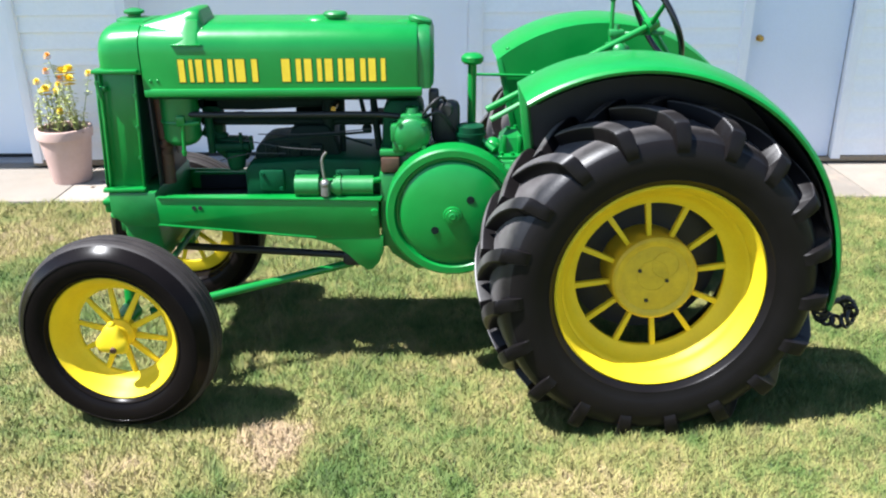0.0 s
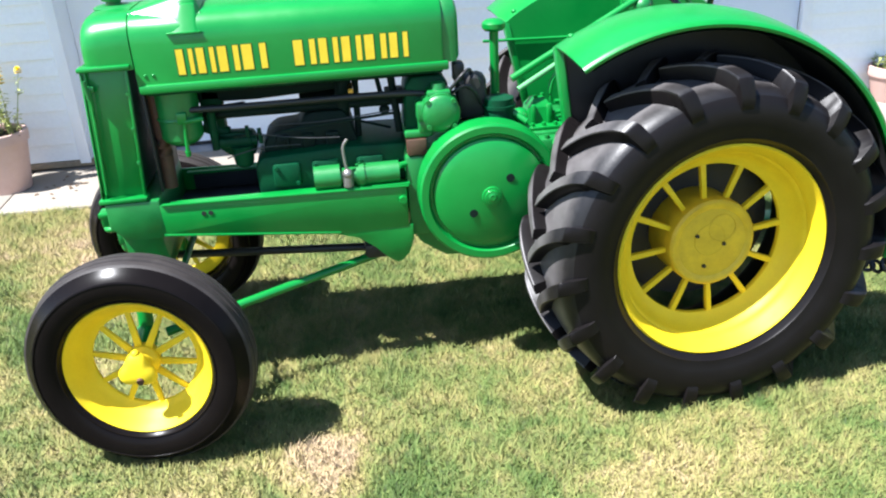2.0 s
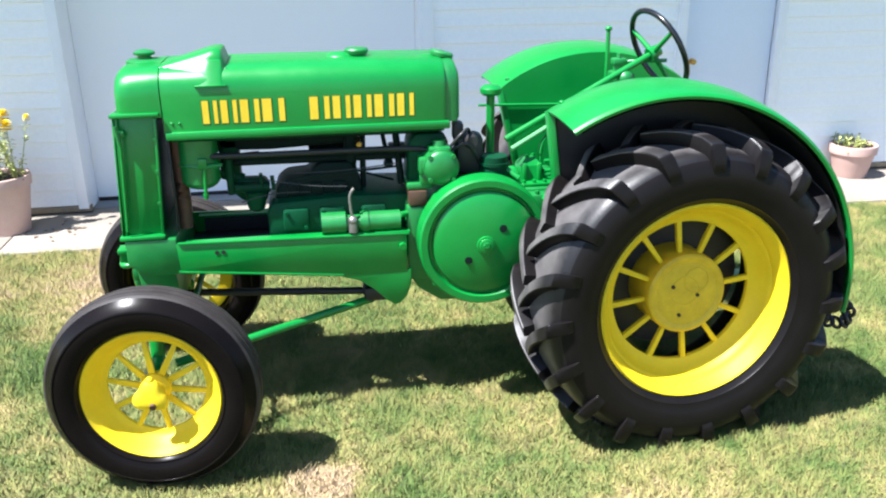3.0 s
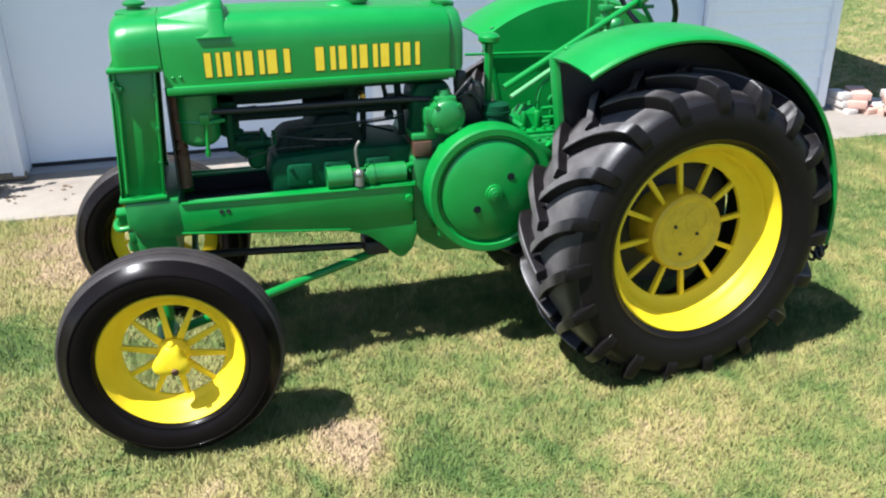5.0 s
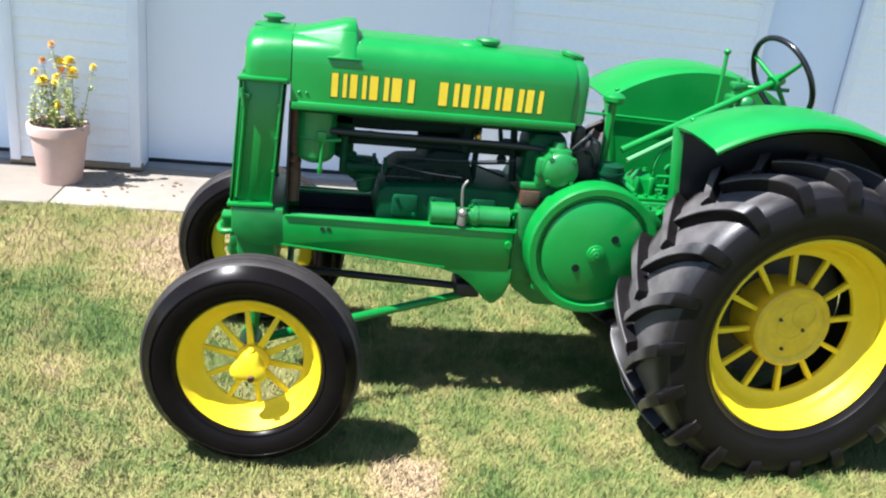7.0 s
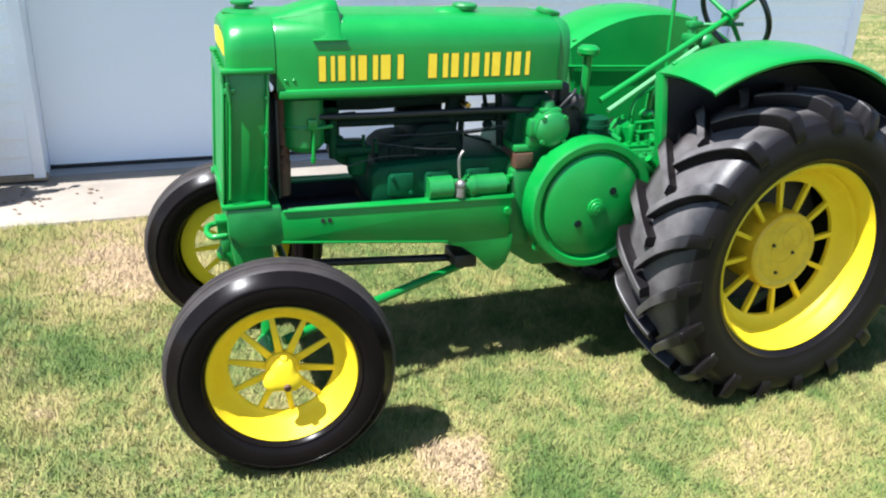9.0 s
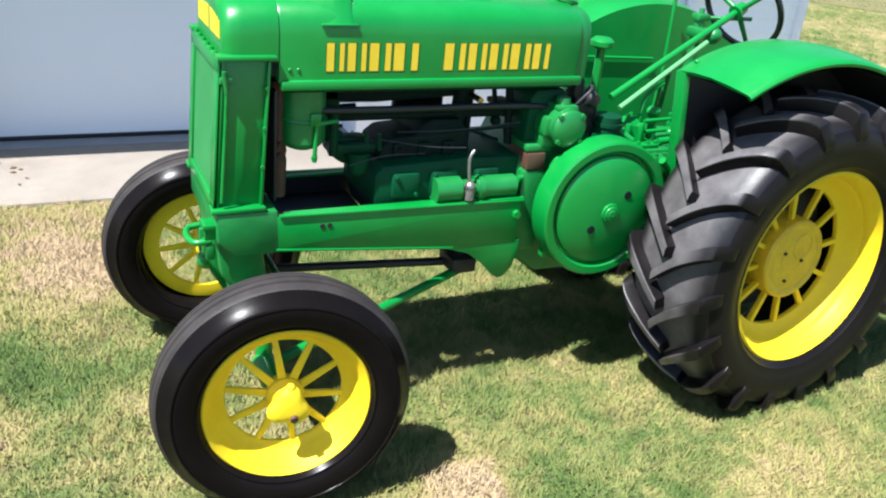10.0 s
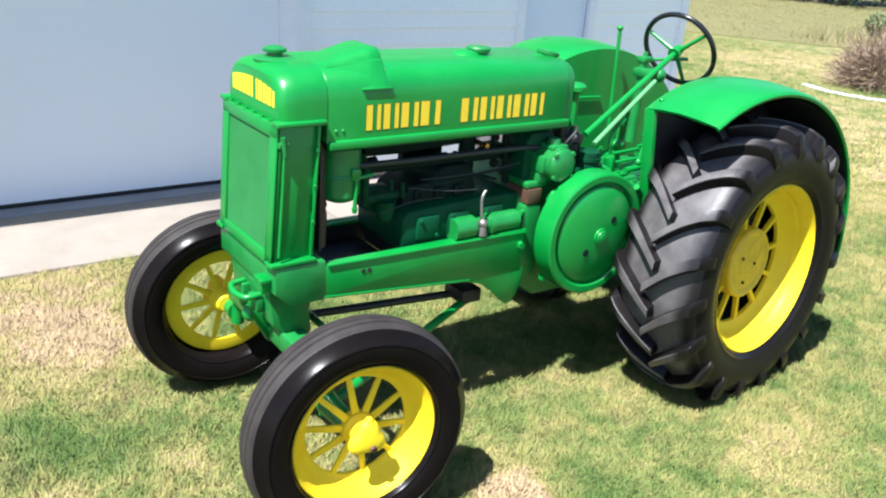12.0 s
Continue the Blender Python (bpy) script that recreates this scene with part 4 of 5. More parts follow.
P("starter_housing", sg, GREEN_CAST, "round green housing on top of the rail", engine)
oc = B()
rod(oc, (-1.205, 0.442, 0.775), (-1.205, 0.442, 0.815), 0.020, 0.017, 12)
ball(oc, (-1.205, 0.442, 0.82), 0.020)
P("drain_cock", oc, STEEL, "worn steel drain cock", engine)
pp = tube(B(), [(-1.205, 0.445, 0.82), (-1.212, 0.448, 0.88), (-1.212, 0.450, 0.92), (-1.195, 0.455, 0.945)], 0.0058)
P("bent_pipe", pp, STEEL, "bent grey steel pipe", engine)
pl = B()
tube(pl, [(-1.80, 0.50, 1.085), (-1.5, 0.50, 1.082), (-1.0, 0.50, 1.080), (-0.86, 0.50, 1.06)], 0.011)
P("control_rod", pl, BLACK, "", engine)
for a, b, r, y in (((-1.66, 1.140), (-0.86, 1.140), 0.012, 0.54), ((-1.42, 0.985), (-1.02, 1.015), 0.005, 0.49)):
    P("control_rod", rod(B(), (a[0], y, a[1]), (b[0], y, b[1]), r), DARK_IRON, "", engine)
for pts in ([(-1.52, 0.49, 0.985), (-1.35, 0.475, 0.958), (-1.22, 0.47, 0.950)], [(-1.46, 0.50, 1.005), (-1.25, 0.48, 1.010), (-1.02, 0.475, 1.03)], [(-1.62, 0.50, 0.90), (-1.50, 0.49, 0.93), (-1.36, 0.49, 0.93)]):
    P("thin_wire", tube(B(), pts, 0.0022, 6), HOSE, "thin dark wire", engine)
P("brass_fitting", rod(B(), (-1.165, 0.60, 1.10), (-1.165, 0.505, 1.10), 0.011, 0.010, 10), BRASS, "", engine)
cb = B()
rod(cb, (-1.570, 0.56, 0.862), (-1.570, 0.56, 0.925), 0.034, 0.042, 18)
ball(cb, (-1.570, 0.56, 0.862), 0.033, 1, 1, 0.6)
box(cb, -1.655, -1.535, 0.545, 0.60, 0.922, 0.955, 0.010)
rod(cb, (-1.67, 0.57, 0.938), (-1.515, 0.57, 0.938), 0.018)
rod(cb, (-1.545, 0.56, 0.95), (-1.545, 0.56, 0.995), 0.008, 0.007, 8)
rod(cb, (-1.500, 0.55, 0.93), (-1.503, 0.55, 0.985), 0.008, 0.008, 8)
rod(cb, (-1.66, 0.55, 0.92), (-1.66, 0.55, 1.06), 0.014, 0.016, 10)
prism(cb, [(-1.67, 0.925), (-1.63, 0.885), (-1.60, 0.87), (-1.53, 0.875), (-1.515, 0.93), (-1.53, 0.965), (-1.66, 0.968)], 0.585, 0.65, 0.012)
rod(cb, (-1.70, 0.62, 1.00), (-1.62, 0.62, 0.955), 0.030, 0.026, 16)
rod(cb, (-1.64, 0.575, 0.94), (-1.64, 0.55, 0.94), 0.020, 0.016, 12)
bolt(cb, (-1.60, 0.585, 0.950), 0.008, 0.010)
bolt(cb, (-1.55, 0.585, 0.900), 0.008, 0.010)
P("carburettor", cb, GREEN_SHADED, "", engine)
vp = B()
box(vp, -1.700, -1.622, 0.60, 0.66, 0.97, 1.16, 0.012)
P("intake_elbow", vp, GREEN_SHADED, "", engine)
ac = B()
rod(ac, (-1.765, 0.545, 0.985), (-1.765, 0.545, 1.175), 0.072, 0.072, 32)
ball(ac, (-1.765, 0.545, 0.99), 0.071, 1, 1, 0.55, 24, 12)
ring(ac, (-1.765, 0.545, 1.055), (0, 0, 1), 0.0735, 0.006, 32, 6)
P("air_cleaner", ac, GREEN_CAST, "round green oil-bath air cleaner", engine)
cl = B()
rod(cl, (-1.745, 0.470, 0.945), (-1.738, 0.470, 1.075), 0.007)
rod(cl, (-1.74, 0.468, 1.052), (-1.675, 0.472, 1.058), 0.007)
box(cl, -1.762, -1.728, 0.462, 0.482, 1.045, 1.085, 0.004)
rod(cl, (-1.745, 0.470, 0.948), (-1.745, 0.470, 0.930), 0.011, 0.008, 8)
P("clamp_screw", cl, GREEN, "", engine)
# black board added as the shadow behind the radiator
P("radiator_shade_back", box(B(), -1.866, -1.858, 0.49, 0.84, 0.80, 1.15, 0.002), BLACK, "", engine)
P("rusty_pipe", tube(B(), [(-1.842, 0.545, 0.80), (-1.838, 0.545, 0.95), (-1.842, 0.545, 1.17)], 0.026, 12), RUST, "rusty brown pipe behind the radiator", engine)
fan = B()
rod(fan, (-1.86, 0.665, 1.02), (-1.55, 0.665, 1.04), 0.018)
for k in range(4):
    a = math.pi * k / 2 + 0.6
    c, s = math.cos(a), math.sin(a)
    prism(fan, [(YC + 0.03 * c - 0.03 * s, 1.02 + 0.03 * s + 0.03 * c), (YC + 0.15 * c - 0.045 * s, 1.02 + 0.15 * s + 0.045 * c), (YC + 0.15 * c + 0.045 * s, 1.02 + 0.15 * s - 0.045 * c), (YC + 0.03 * c + 0.03 * s, 1.02 + 0.03 * s - 0.03 * c)], -1.852, -1.846, 0.001, "x")
P("fan", fan, BLACK, "black four-bladed fan at rest", engine)

# ---- main case, flywheel, transmission
cs = B()
prism(cs, [(-1.00, 0.60), (-1.00, 0.86), (-0.96, 0.955), (-0.63, 0.955), (-0.605, 0.885), (-0.25, 0.880), (0.18, 0.865), (0.22, 0.50), (-0.30, 0.42), (-0.86, 0.43), (-0.96, 0.50)], 0.49, 0.84, 0.02)
case = P("transmission_case", cs, GREEN_CAST, "green cast main case and transmission")
vt = B()
box(vt, -0.995, -0.905, 0.452, 0.60, 0.55, 0.858, 0.01)
box(vt, -0.990, -0.89, 0.455, 0.60, 0.925, 0.950, 0.006)
P("governor_case", vt, GREEN_CAST, "", case)
P("data_plate", box(B(), -0.985, -0.915, 0.449, 0.60, 0.862, 0.922, 0.004), BROWN_PLATE, "small brown plate", case)
gv = B()
rod(gv, (-0.862, 0.410, 1.020), (-0.862, 0.56, 1.020), 0.068, 0.074, 28)
ball(gv, (-0.862, 0.412, 1.020), 0.066, 1, 0.35, 1)
box(gv, -0.905, -0.822, 0.425, 0.53, 1.072, 1.094, 0.008)
rod(gv, (-0.862, 0.47, 1.085), (-0.862, 0.47, 1.115), 0.030, 0.024, 16)
box(gv, -0.945, -0.885, 0.43, 0.52, 0.985, 1.055, 0.012)
for k in range(4):
    a = math.pi / 4 + k * math.pi / 2
    bolt(gv, (-0.862 + 0.062 * math.cos(a), 0.405, 1.02 + 0.062 * math.sin(a)), 0.010, 0.010)
box(gv, -0.94, -0.86, 0.45, 0.55, 0.94, 0.99, 0.01)
P("magneto", gv, GREEN_CAST, "round green magneto housing", case)
wr = B()
tube(wr, [(-0.82, 0.47, 1.07), (-0.76, 0.45, 1.10), (-0.72, 0.47, 1.05), (-0.70, 0.52, 1.0)], 0.006)
tube(wr, [(-0.84, 0.47, 1.06), (-0.78, 0.44, 1.14), (-0.74, 0.50, 1.14), (-0.73, 0.56, 1.05)], 0.006)
box(wr, -0.79, -0.68, 0.50, 0.60, 0.96, 1.12, 0.025)
box(wr, -0.80, -0.76, 0.50, 0.56, 1.10, 1.17, 0.01)
rod(wr, (-0.735, 0.49, 1.10), (-0.735, 0.46, 1.10), 0.03, 0.022, 12)
P("ignition_wire", wr, BLACK, "black ignition wires", case)
ds = B()
rod(ds, (-0.64, 0.50, 0.92), (-0.64, 0.50, 1.035), 0.058, 0.052, 24)
rod(ds, (-0.64, 0.50, 1.0), (-0.64, 0.50, 1.012), 0.060, 0.060, 24)
P("distributor", ds, GREEN_SHADED, "dark green round distributor body", case)
lb = B()
tube(lb, [(-0.90, 0.42, 0.875), (-0.885, 0.415, 0.905), (-0.86, 0.42, 0.91)], 0.014)
ball(lb, (-0.888, 0.412, 0.870), 0.016)
P("oil_line", lb, GREEN, "", case)
P("oil_plug", rod(B(), (-1.02, 0.45, 0.83), (-0.98, 0.47, 0.83), 0.012), GREEN, "", case)
fb = B()
bolt(fb, (-0.885, 0.420, 0.552), 0.020, 0.020)
P("bolt", fb, GREEN, "", case)

FLY = Matrix.Translation((-0.711, 0.318, 0.739)) @ Matrix.Scale(1.025, 4)
fw = lathe(B(), [(0, -0.020), (0.040, -0.0195), (0.080, -0.0165), (0.120, -0.0115), (0.160, -0.004), (0.185, 0.003), (0.196, 0.009), (0.200, 0.020), (0.208, 0.020), (0.212, 0.005), (0.217, 0.000), (0.240, 0.000), (0.247, 0.006), (0.248, 0.020), (0.248, 0.088), (0.243, 0.094), (0.20, 0.096), (0, 0.096)], 80, FLY)
fly = P("flywheel", fw, GREEN, "large round green flywheel", case)
hb = lathe(B(), [(0, -0.036), (0.010, -0.037), (0.014, -0.034), (0.024, -0.034), (0.026, -0.028), (0.034, -0.027), (0.036, -0.015), (0, -0.015)], 24, FLY)
P("hub_nut", hb, GREEN, "", fly)
for ang in (42, 222):
    a = radians(ang)
    P("slot", rod(B(), FLY @ Vector((0.088 * math.cos(a), -0.0185, 0.088 * math.sin(a))), FLY @ Vector((0.088 * math.cos(a), 0.0, 0.088 * math.sin(a))), 0.015, 0.015, 16), DARK_IRON, "", fly)
P("crankshaft_cover", rod(B(), (-0.711, 0.38, 0.739), (-0.711, 0.52, 0.739), 0.13, 0.15, 32), GREEN_CAST, "", case)

tc = B()
box(tc, -0.60, -0.33, 0.47, 0.82, 0.84, 0.900, 0.012)
P("case_top", tc, GREEN_CAST, "", case)
tc = B()
box(tc, -0.575, -0.385, 0.490, 0.680, 0.900, 0.914, 0.004)
for z0, z1, g0, g1 in ((0.912, 0.972, 0.0, 0.012), (0.970, 1.000, 0.012, 0.034)):
    low = [(-0.530 + g0, 0.535 + g0), (-0.420 - g0, 0.535 + g0), (-0.420 - g0, 0.650 - g0), (-0.530 + g0, 0.650 - g0)]
    high = [(-0.530 + g1, 0.535 + g1), (-0.420 - g1, 0.535 + g1), (-0.420 - g1, 0.650 - g1), (-0.530 + g1, 0.650 - g1)]
    vl, vh = [tc.verts.new((x, y, z0)) for x, y in low], [tc.verts.new((x, y, z1)) for x, y in high]
    tc.faces.new(vl[::-1])
    tc.faces.new(vh)
    for i in range(4):
        tc.faces.new((vl[i], vl[(i + 1) % 4], vh[(i + 1) % 4], vh[i]))
for x in (-0.505, -0.445):
    box(tc, x - 0.008, x + 0.008, 0.527, 0.55, 0.914, 0.985, 0.004)
ball(tc, (-0.548, 0.575, 0.928), 0.040, 0.9, 1.0, 1.0, 16, 10)
P("shifter_cover", tc, GREEN, "bolted green cast shifter cover", case)
for x in (-0.562, -0.517, -0.475, -0.432, -0.397):
    P("bolt", bolt(B(), (x, 0.503, 0.914), 0.009, 0.012, (0, 0, 1)), GREEN, "", case)
for x, y in ((-0.488, 0.575), (-0.458, 0.60)):
    P("bolt", bolt(B(), (x, y, 0.998), 0.009, 0.012, (0, 0, 1)), GREEN, "", case)
for a, b, r in (((-0.40, 0.45, 1.01), (-0.30, 0.45, 1.015), 0.010), ((-0.47, 0.36, 0.90), (-0.40, 0.37, 0.84), 0.014), ((-0.62, 0.50, 1.0), (-0.55, 0.45, 0.95), 0.012)):
    P("shift_rod", rod(B(), a, b, r), GREEN, "", case)
up = rod(B(), (-0.335, 0.62, 0.885), (-0.335, 0.62, 1.000), 0.026, 0.020, 14)
ball(up, (-0.335, 0.62, 1.005), 0.028, 1.2, 1.0, 0.8, 14, 8)
rod(up, (-0.335, 0.62, 1.01), (-0.330, 0.62, 1.115), 0.011, 0.010, 10)
P("brake_post", up, GREEN, "", case)
for a, b, r in (((-0.42, 0.56, 0.985), (-0.20, 0.57, 0.990), 0.008), ((-0.43, 0.54, 0.950), (-0.20, 0.55, 0.955), 0.008), ((-0.37, 0.52, 0.915), (-0.24, 0.52, 0.925), 0.014)):
    P("brake_rod", rod(B(), a, b, r), GREEN, "", case)
P("bent_tube", tube(B(), [(-0.432, 0.575, 0.985), (-0.432, 0.575, 1.030), (-0.420, 0.580, 1.065), (-0.385, 0.590, 1.095), (-0.330, 0.600, 1.120)], 0.009), GREEN, "", case)
for a, b, r in (((-0.40, 0.43, 0.98), (-0.37, 0.44, 1.09), 0.009), ((-0.37, 0.44, 1.085), (-0.24, 0.46, 1.09), 0.009), ((-0.34, 0.40, 0.86), (-0.26, 0.40, 1.0), 0.012)):
    lv2 = rod(B(), a, b, r)
    ball(lv2, b, r * 1.9, 1, 1, 1, 10, 6)
    ball(lv2, a, r * 1.7, 1, 1, 1, 10, 6)
    P("linkage_lever", lv2, GREEN, "", case)
for a, b, r in (((-0.41, 0.44, 1.048), (-0.29, 0.44, 1.052), 0.007), ((-0.40, 0.42, 0.975), (-0.29, 0.42, 0.985), 0.007), ((-0.40, 0.38, 0.935), (-0.33, 0.38, 1.00), 0.010)):
    P("linkage_rod", ball(rod(B(), a, b, r), b, r * 1.8, 1, 1, 1, 10, 6), GREEN, "", case)
for x, y, z, r in ((-0.345, 0.40, 1.000, 0.020), (-0.33, 0.385, 0.925, 0.022)):
    P("linkage_boss", rod(B(), (x, y + 0.02, z), (x, y - 0.02, z), r, r * 0.85, 14), GREEN_CAST, "", case)
ln = B()
for k in range(7):
    bolt(ln, (-0.56 + 0.04 * k, 0.435, 0.888), 0.010, 0.012, (0, 0, 1))
box(ln, -0.58, -0.30, 0.42, 0.50, 0.80, 0.888, 0.012)
P("bearing_cover", ln, GREEN_CAST, "", case)
br = rod(B(), (-0.632, 0.622, 0.98), (-0.630, 0.622, 1.265), 0.017, 0.017, 16)
br = lathe(br, [(0, -0.010), (0.034, -0.012), (0.043, -0.002), (0.043, 0.014), (0.030, 0.026), (0, 0.030)], 24, Matrix.Translation((-0.630, 0.622, 1.262)) @ Matrix.Rotation(radians(90), 4, "X"))
P("breather", br, GREEN, "green breather pipe with mushroom cap", case)
axh = rod(B(), (0.0, 0.20, 0.585), (0.0, 1.24, 0.60), 0.10, 0.10, 28)
P("axle_housing", axh, GREEN_CAST, "", case)
# black drums added wide enough to fill the wheel openings with shade
for y0, y1 in ((0.235, 0.33), (1.11, 1.20)):
    P("dark_drum", rod(B(), (0.0, y0, 0.585), (0.0, y1, 0.585), 0.282, 0.282, 44), BLACK, "", case)
pto = B()
box(pto, 0.16, 0.42, 0.52, 0.80, 0.42, 0.86, 0.02)
box(pto, 0.20, 0.72, 0.62, 0.70, 0.36, 0.39, 0.006)
P("rear_housing", pto, GREEN_CAST, "", case)
ch = B()
for k in range(13):
    a = 2 * math.pi * k / 13
    ring(ch, (0.80 + 0.060 * math.cos(a), 0.30 + 0.02 * math.sin(2 * a), 0.33 + 0.045 * math.sin(a)), (math.cos(a * 1.7), 1, math.sin(a)), 0.024, 0.008, 16, 6)
rod(ch, (0.55, 0.55, 0.36), (0.76, 0.34, 0.33), 0.02)
P("hitch_chain", ch, BLACK, "black chain links hanging at the hitch", case)

# ---- steering
ST = Vector((0.072, 0.715, 1.378))
SD = Vector((0.62, 0.13, 0.295)).normalized()
sh = B()
rod(sh, (-0.575, 0.588, 1.075), ST, 0.0135, 0.0135, 16)
steer = P("steering_gear", sh, GREEN, "green steering shaft and bracket")
s2 = B()
rod(s2, (-0.56, 0.545, 1.045), (-0.10, 0.665, 1.262), 0.010)
P("throttle_rod", s2, PALE_ROD, "worn pale green rod", steer)
s3 = B()
rod(s3, (-0.06, 0.79, 0.95), (-0.045, 0.79, 1.345), 0.026, 0.022, 16)
box(s3, -0.085, -0.005, 0.69, 0.82, 1.26, 1.30, 0.01)
box(s3, -0.075, -0.015, 0.765, 0.815, 1.325, 1.352, 0.006)
rod(s3, (-0.045, 0.79, 1.352), (-0.045, 0.79, 1.372), 0.012, 0.010, 10)
ball(s3, (-0.052, 0.69, 1.283), 0.034)
rod(s3, (-0.05, 0.80, 1.335), (0.12, 0.68, 1.352), 0.008)
P("steering_post", s3, GREEN_CAST, "", steer)
P("shaft_support", rod(B(), (-0.30, 0.62, 1.15), (-0.28, 0.66, 0.95), 0.012), GREEN_CAST, "", steer)
sw = ring(B(), ST + SD * 0.03, SD, 0.174, 0.0118, 56, 10)
swp = P("steering_wheel", sw, BLACK_GLOSS, "black-rimmed steering wheel with green spokes", steer)
q = SD.to_track_quat("Z", "Y")
for k in range(3):
    a = 2 * math.pi * k / 3 + 0.45
    e = q @ Vector((math.cos(a), math.sin(a), 0))
    P("wheel_spoke", rod(B(), ST, ST + SD * 0.03 + e * 0.170, 0.012, 0.008, 10), GREEN, "", swp)
P("wheel_hub", rod(B(), ST - SD * 0.02, ST + SD * 0.03, 0.030, 0.024, 18), GREEN, "", swp)
lv = B()
rod(lv, (-0.035, 0.96, 0.95), (-0.028, 0.985, 1.45), 0.010, 0.009, 12)
ball(lv, (-0.028, 0.985, 1.452), 0.016, 1, 1, 0.8)
P("hand_lever", lv, GREEN, "upright green hand lever")
cr = B()
rod(cr, (-0.60, 1.03, 1.13), (-0.05, 1.03, 1.115), 0.006)
P("fender_brace", cr, GREEN, "")

# ---- fenders
def fender_radius(u, R0):
    return R0 + 0.018 * max(0.0, (u - 0.75) / 0.25) ** 1.5


def fender(y_out, y_in, cx, cz, R0, a0, a1, name_label):
    """A clamshell fender: a curved top, a rolled outer lip and an inner side sheet."""
    n = 44
    s = 1 if y_in > y_out else -1
    bm = B()
    rows = []
    for i in range(n + 1):
        a = radians(a0 + (a1 - a0) * i / n)
        c, t = -math.cos(a), math.sin(a)
        R = fender_radius(i / n, R0)
        row = []
        for y, r in ((y_out, R - 0.020), (y_out - 0.004 * s, R - 0.010), (y_out + 0.002 * s, R - 0.002), (y_out + 0.012 * s, R + 0.002), (0.75 * y_out + 0.25 * y_in, R + 0.013), (0.5 * (y_out + y_in), R + 0.018), (0.25 * y_out + 0.75 * y_in, R + 0.012), (y_in - 0.015 * s, R), (y_in, R - 0.006),
                     (y_in - 0.004 * s, R - 0.012), (0.5 * (y_out + y_in), R + 0.008), (y_out + 0.014 * s, R - 0.007), (y_out + 0.006 * s, R - 0.020)):
            row.append(bm.verts.new((cx + r * c, y, cz + r * t)))
        rows.append(row)
    k = len(rows[0])
    for a, b in zip(rows, rows[1:]):
        for j in range(k):
            bm.faces.new((a[j], a[(j + 1) % k], b[(j + 1) % k], b[j]))
    bm.faces.new(rows[0])
    bm.faces.new(rows[-1][::-1])
    f = P("fender", bm, GREEN, name_label)
    side = B()
    arc = [(cx - (fender_radius(i / n, R0) - 0.004) * math.cos(radians(a0 + (a1 - a0) * i / n)), cz + (fender_radius(i / n, R0) - 0.004) * math.sin(radians(a0 + (a1 - a0) * i / n))) for i in range(n + 1)]
    low = [(0.40, 0.60), (0.20, 0.72), (-0.20, 0.76), (-0.415, 0.80)]
    prism(side, arc + low, y_in - 0.006 * s, y_in, 0)
    P("side_sheet", side, GREEN, "flat green inner fender sheet", f, smooth=False)
    # black sheets added just inside the green top and side sheet
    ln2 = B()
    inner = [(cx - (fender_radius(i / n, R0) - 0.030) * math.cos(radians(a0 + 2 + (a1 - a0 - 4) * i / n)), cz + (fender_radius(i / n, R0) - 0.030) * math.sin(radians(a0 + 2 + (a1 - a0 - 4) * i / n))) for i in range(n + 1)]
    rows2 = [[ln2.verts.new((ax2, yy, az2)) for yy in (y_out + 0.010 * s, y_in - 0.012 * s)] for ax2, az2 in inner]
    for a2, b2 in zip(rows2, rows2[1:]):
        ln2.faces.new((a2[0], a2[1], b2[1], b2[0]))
    P("under_sheet", ln2, BLACK, "black sheet on the fender's underside", f)
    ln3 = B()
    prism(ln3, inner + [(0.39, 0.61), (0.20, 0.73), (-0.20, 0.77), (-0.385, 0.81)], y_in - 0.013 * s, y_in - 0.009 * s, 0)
    P("under_sheet", ln3, BLACK, "black sheet on the fender's underside", f, smooth=False)
    fl = B()
    prism(fl, [(arc[0][0] - 0.004, arc[0][1]), (arc[0][0] + 0.02, arc[0][1]), (-0.395, 0.80), (-0.42, 0.80)], y_in - 0.045 * s, y_in + 0.004 * s, 0.002)
    P("edge_flange", fl, GREEN, "", f)
    ss = B()
    ball(ss, (cx - (R0 + 0.004) * math.cos(radians(a0 + 5)), y_in - 0.03 * s, cz + (R0 + 0.004) * math.sin(radians(a0 + 5))), 0.012, 1, 1, 0.6)
    P("rivet", ss, GREEN, "", f)
    return f


fender(0.022, 0.375, -0.088, 0.612, 0.728, 58, 191, "wide curved green fender over the rear wheel")
fender(1.44, 1.040, -0.060, 0.620, 0.730, 52, 191, "wide curved green fender over the rear wheel")

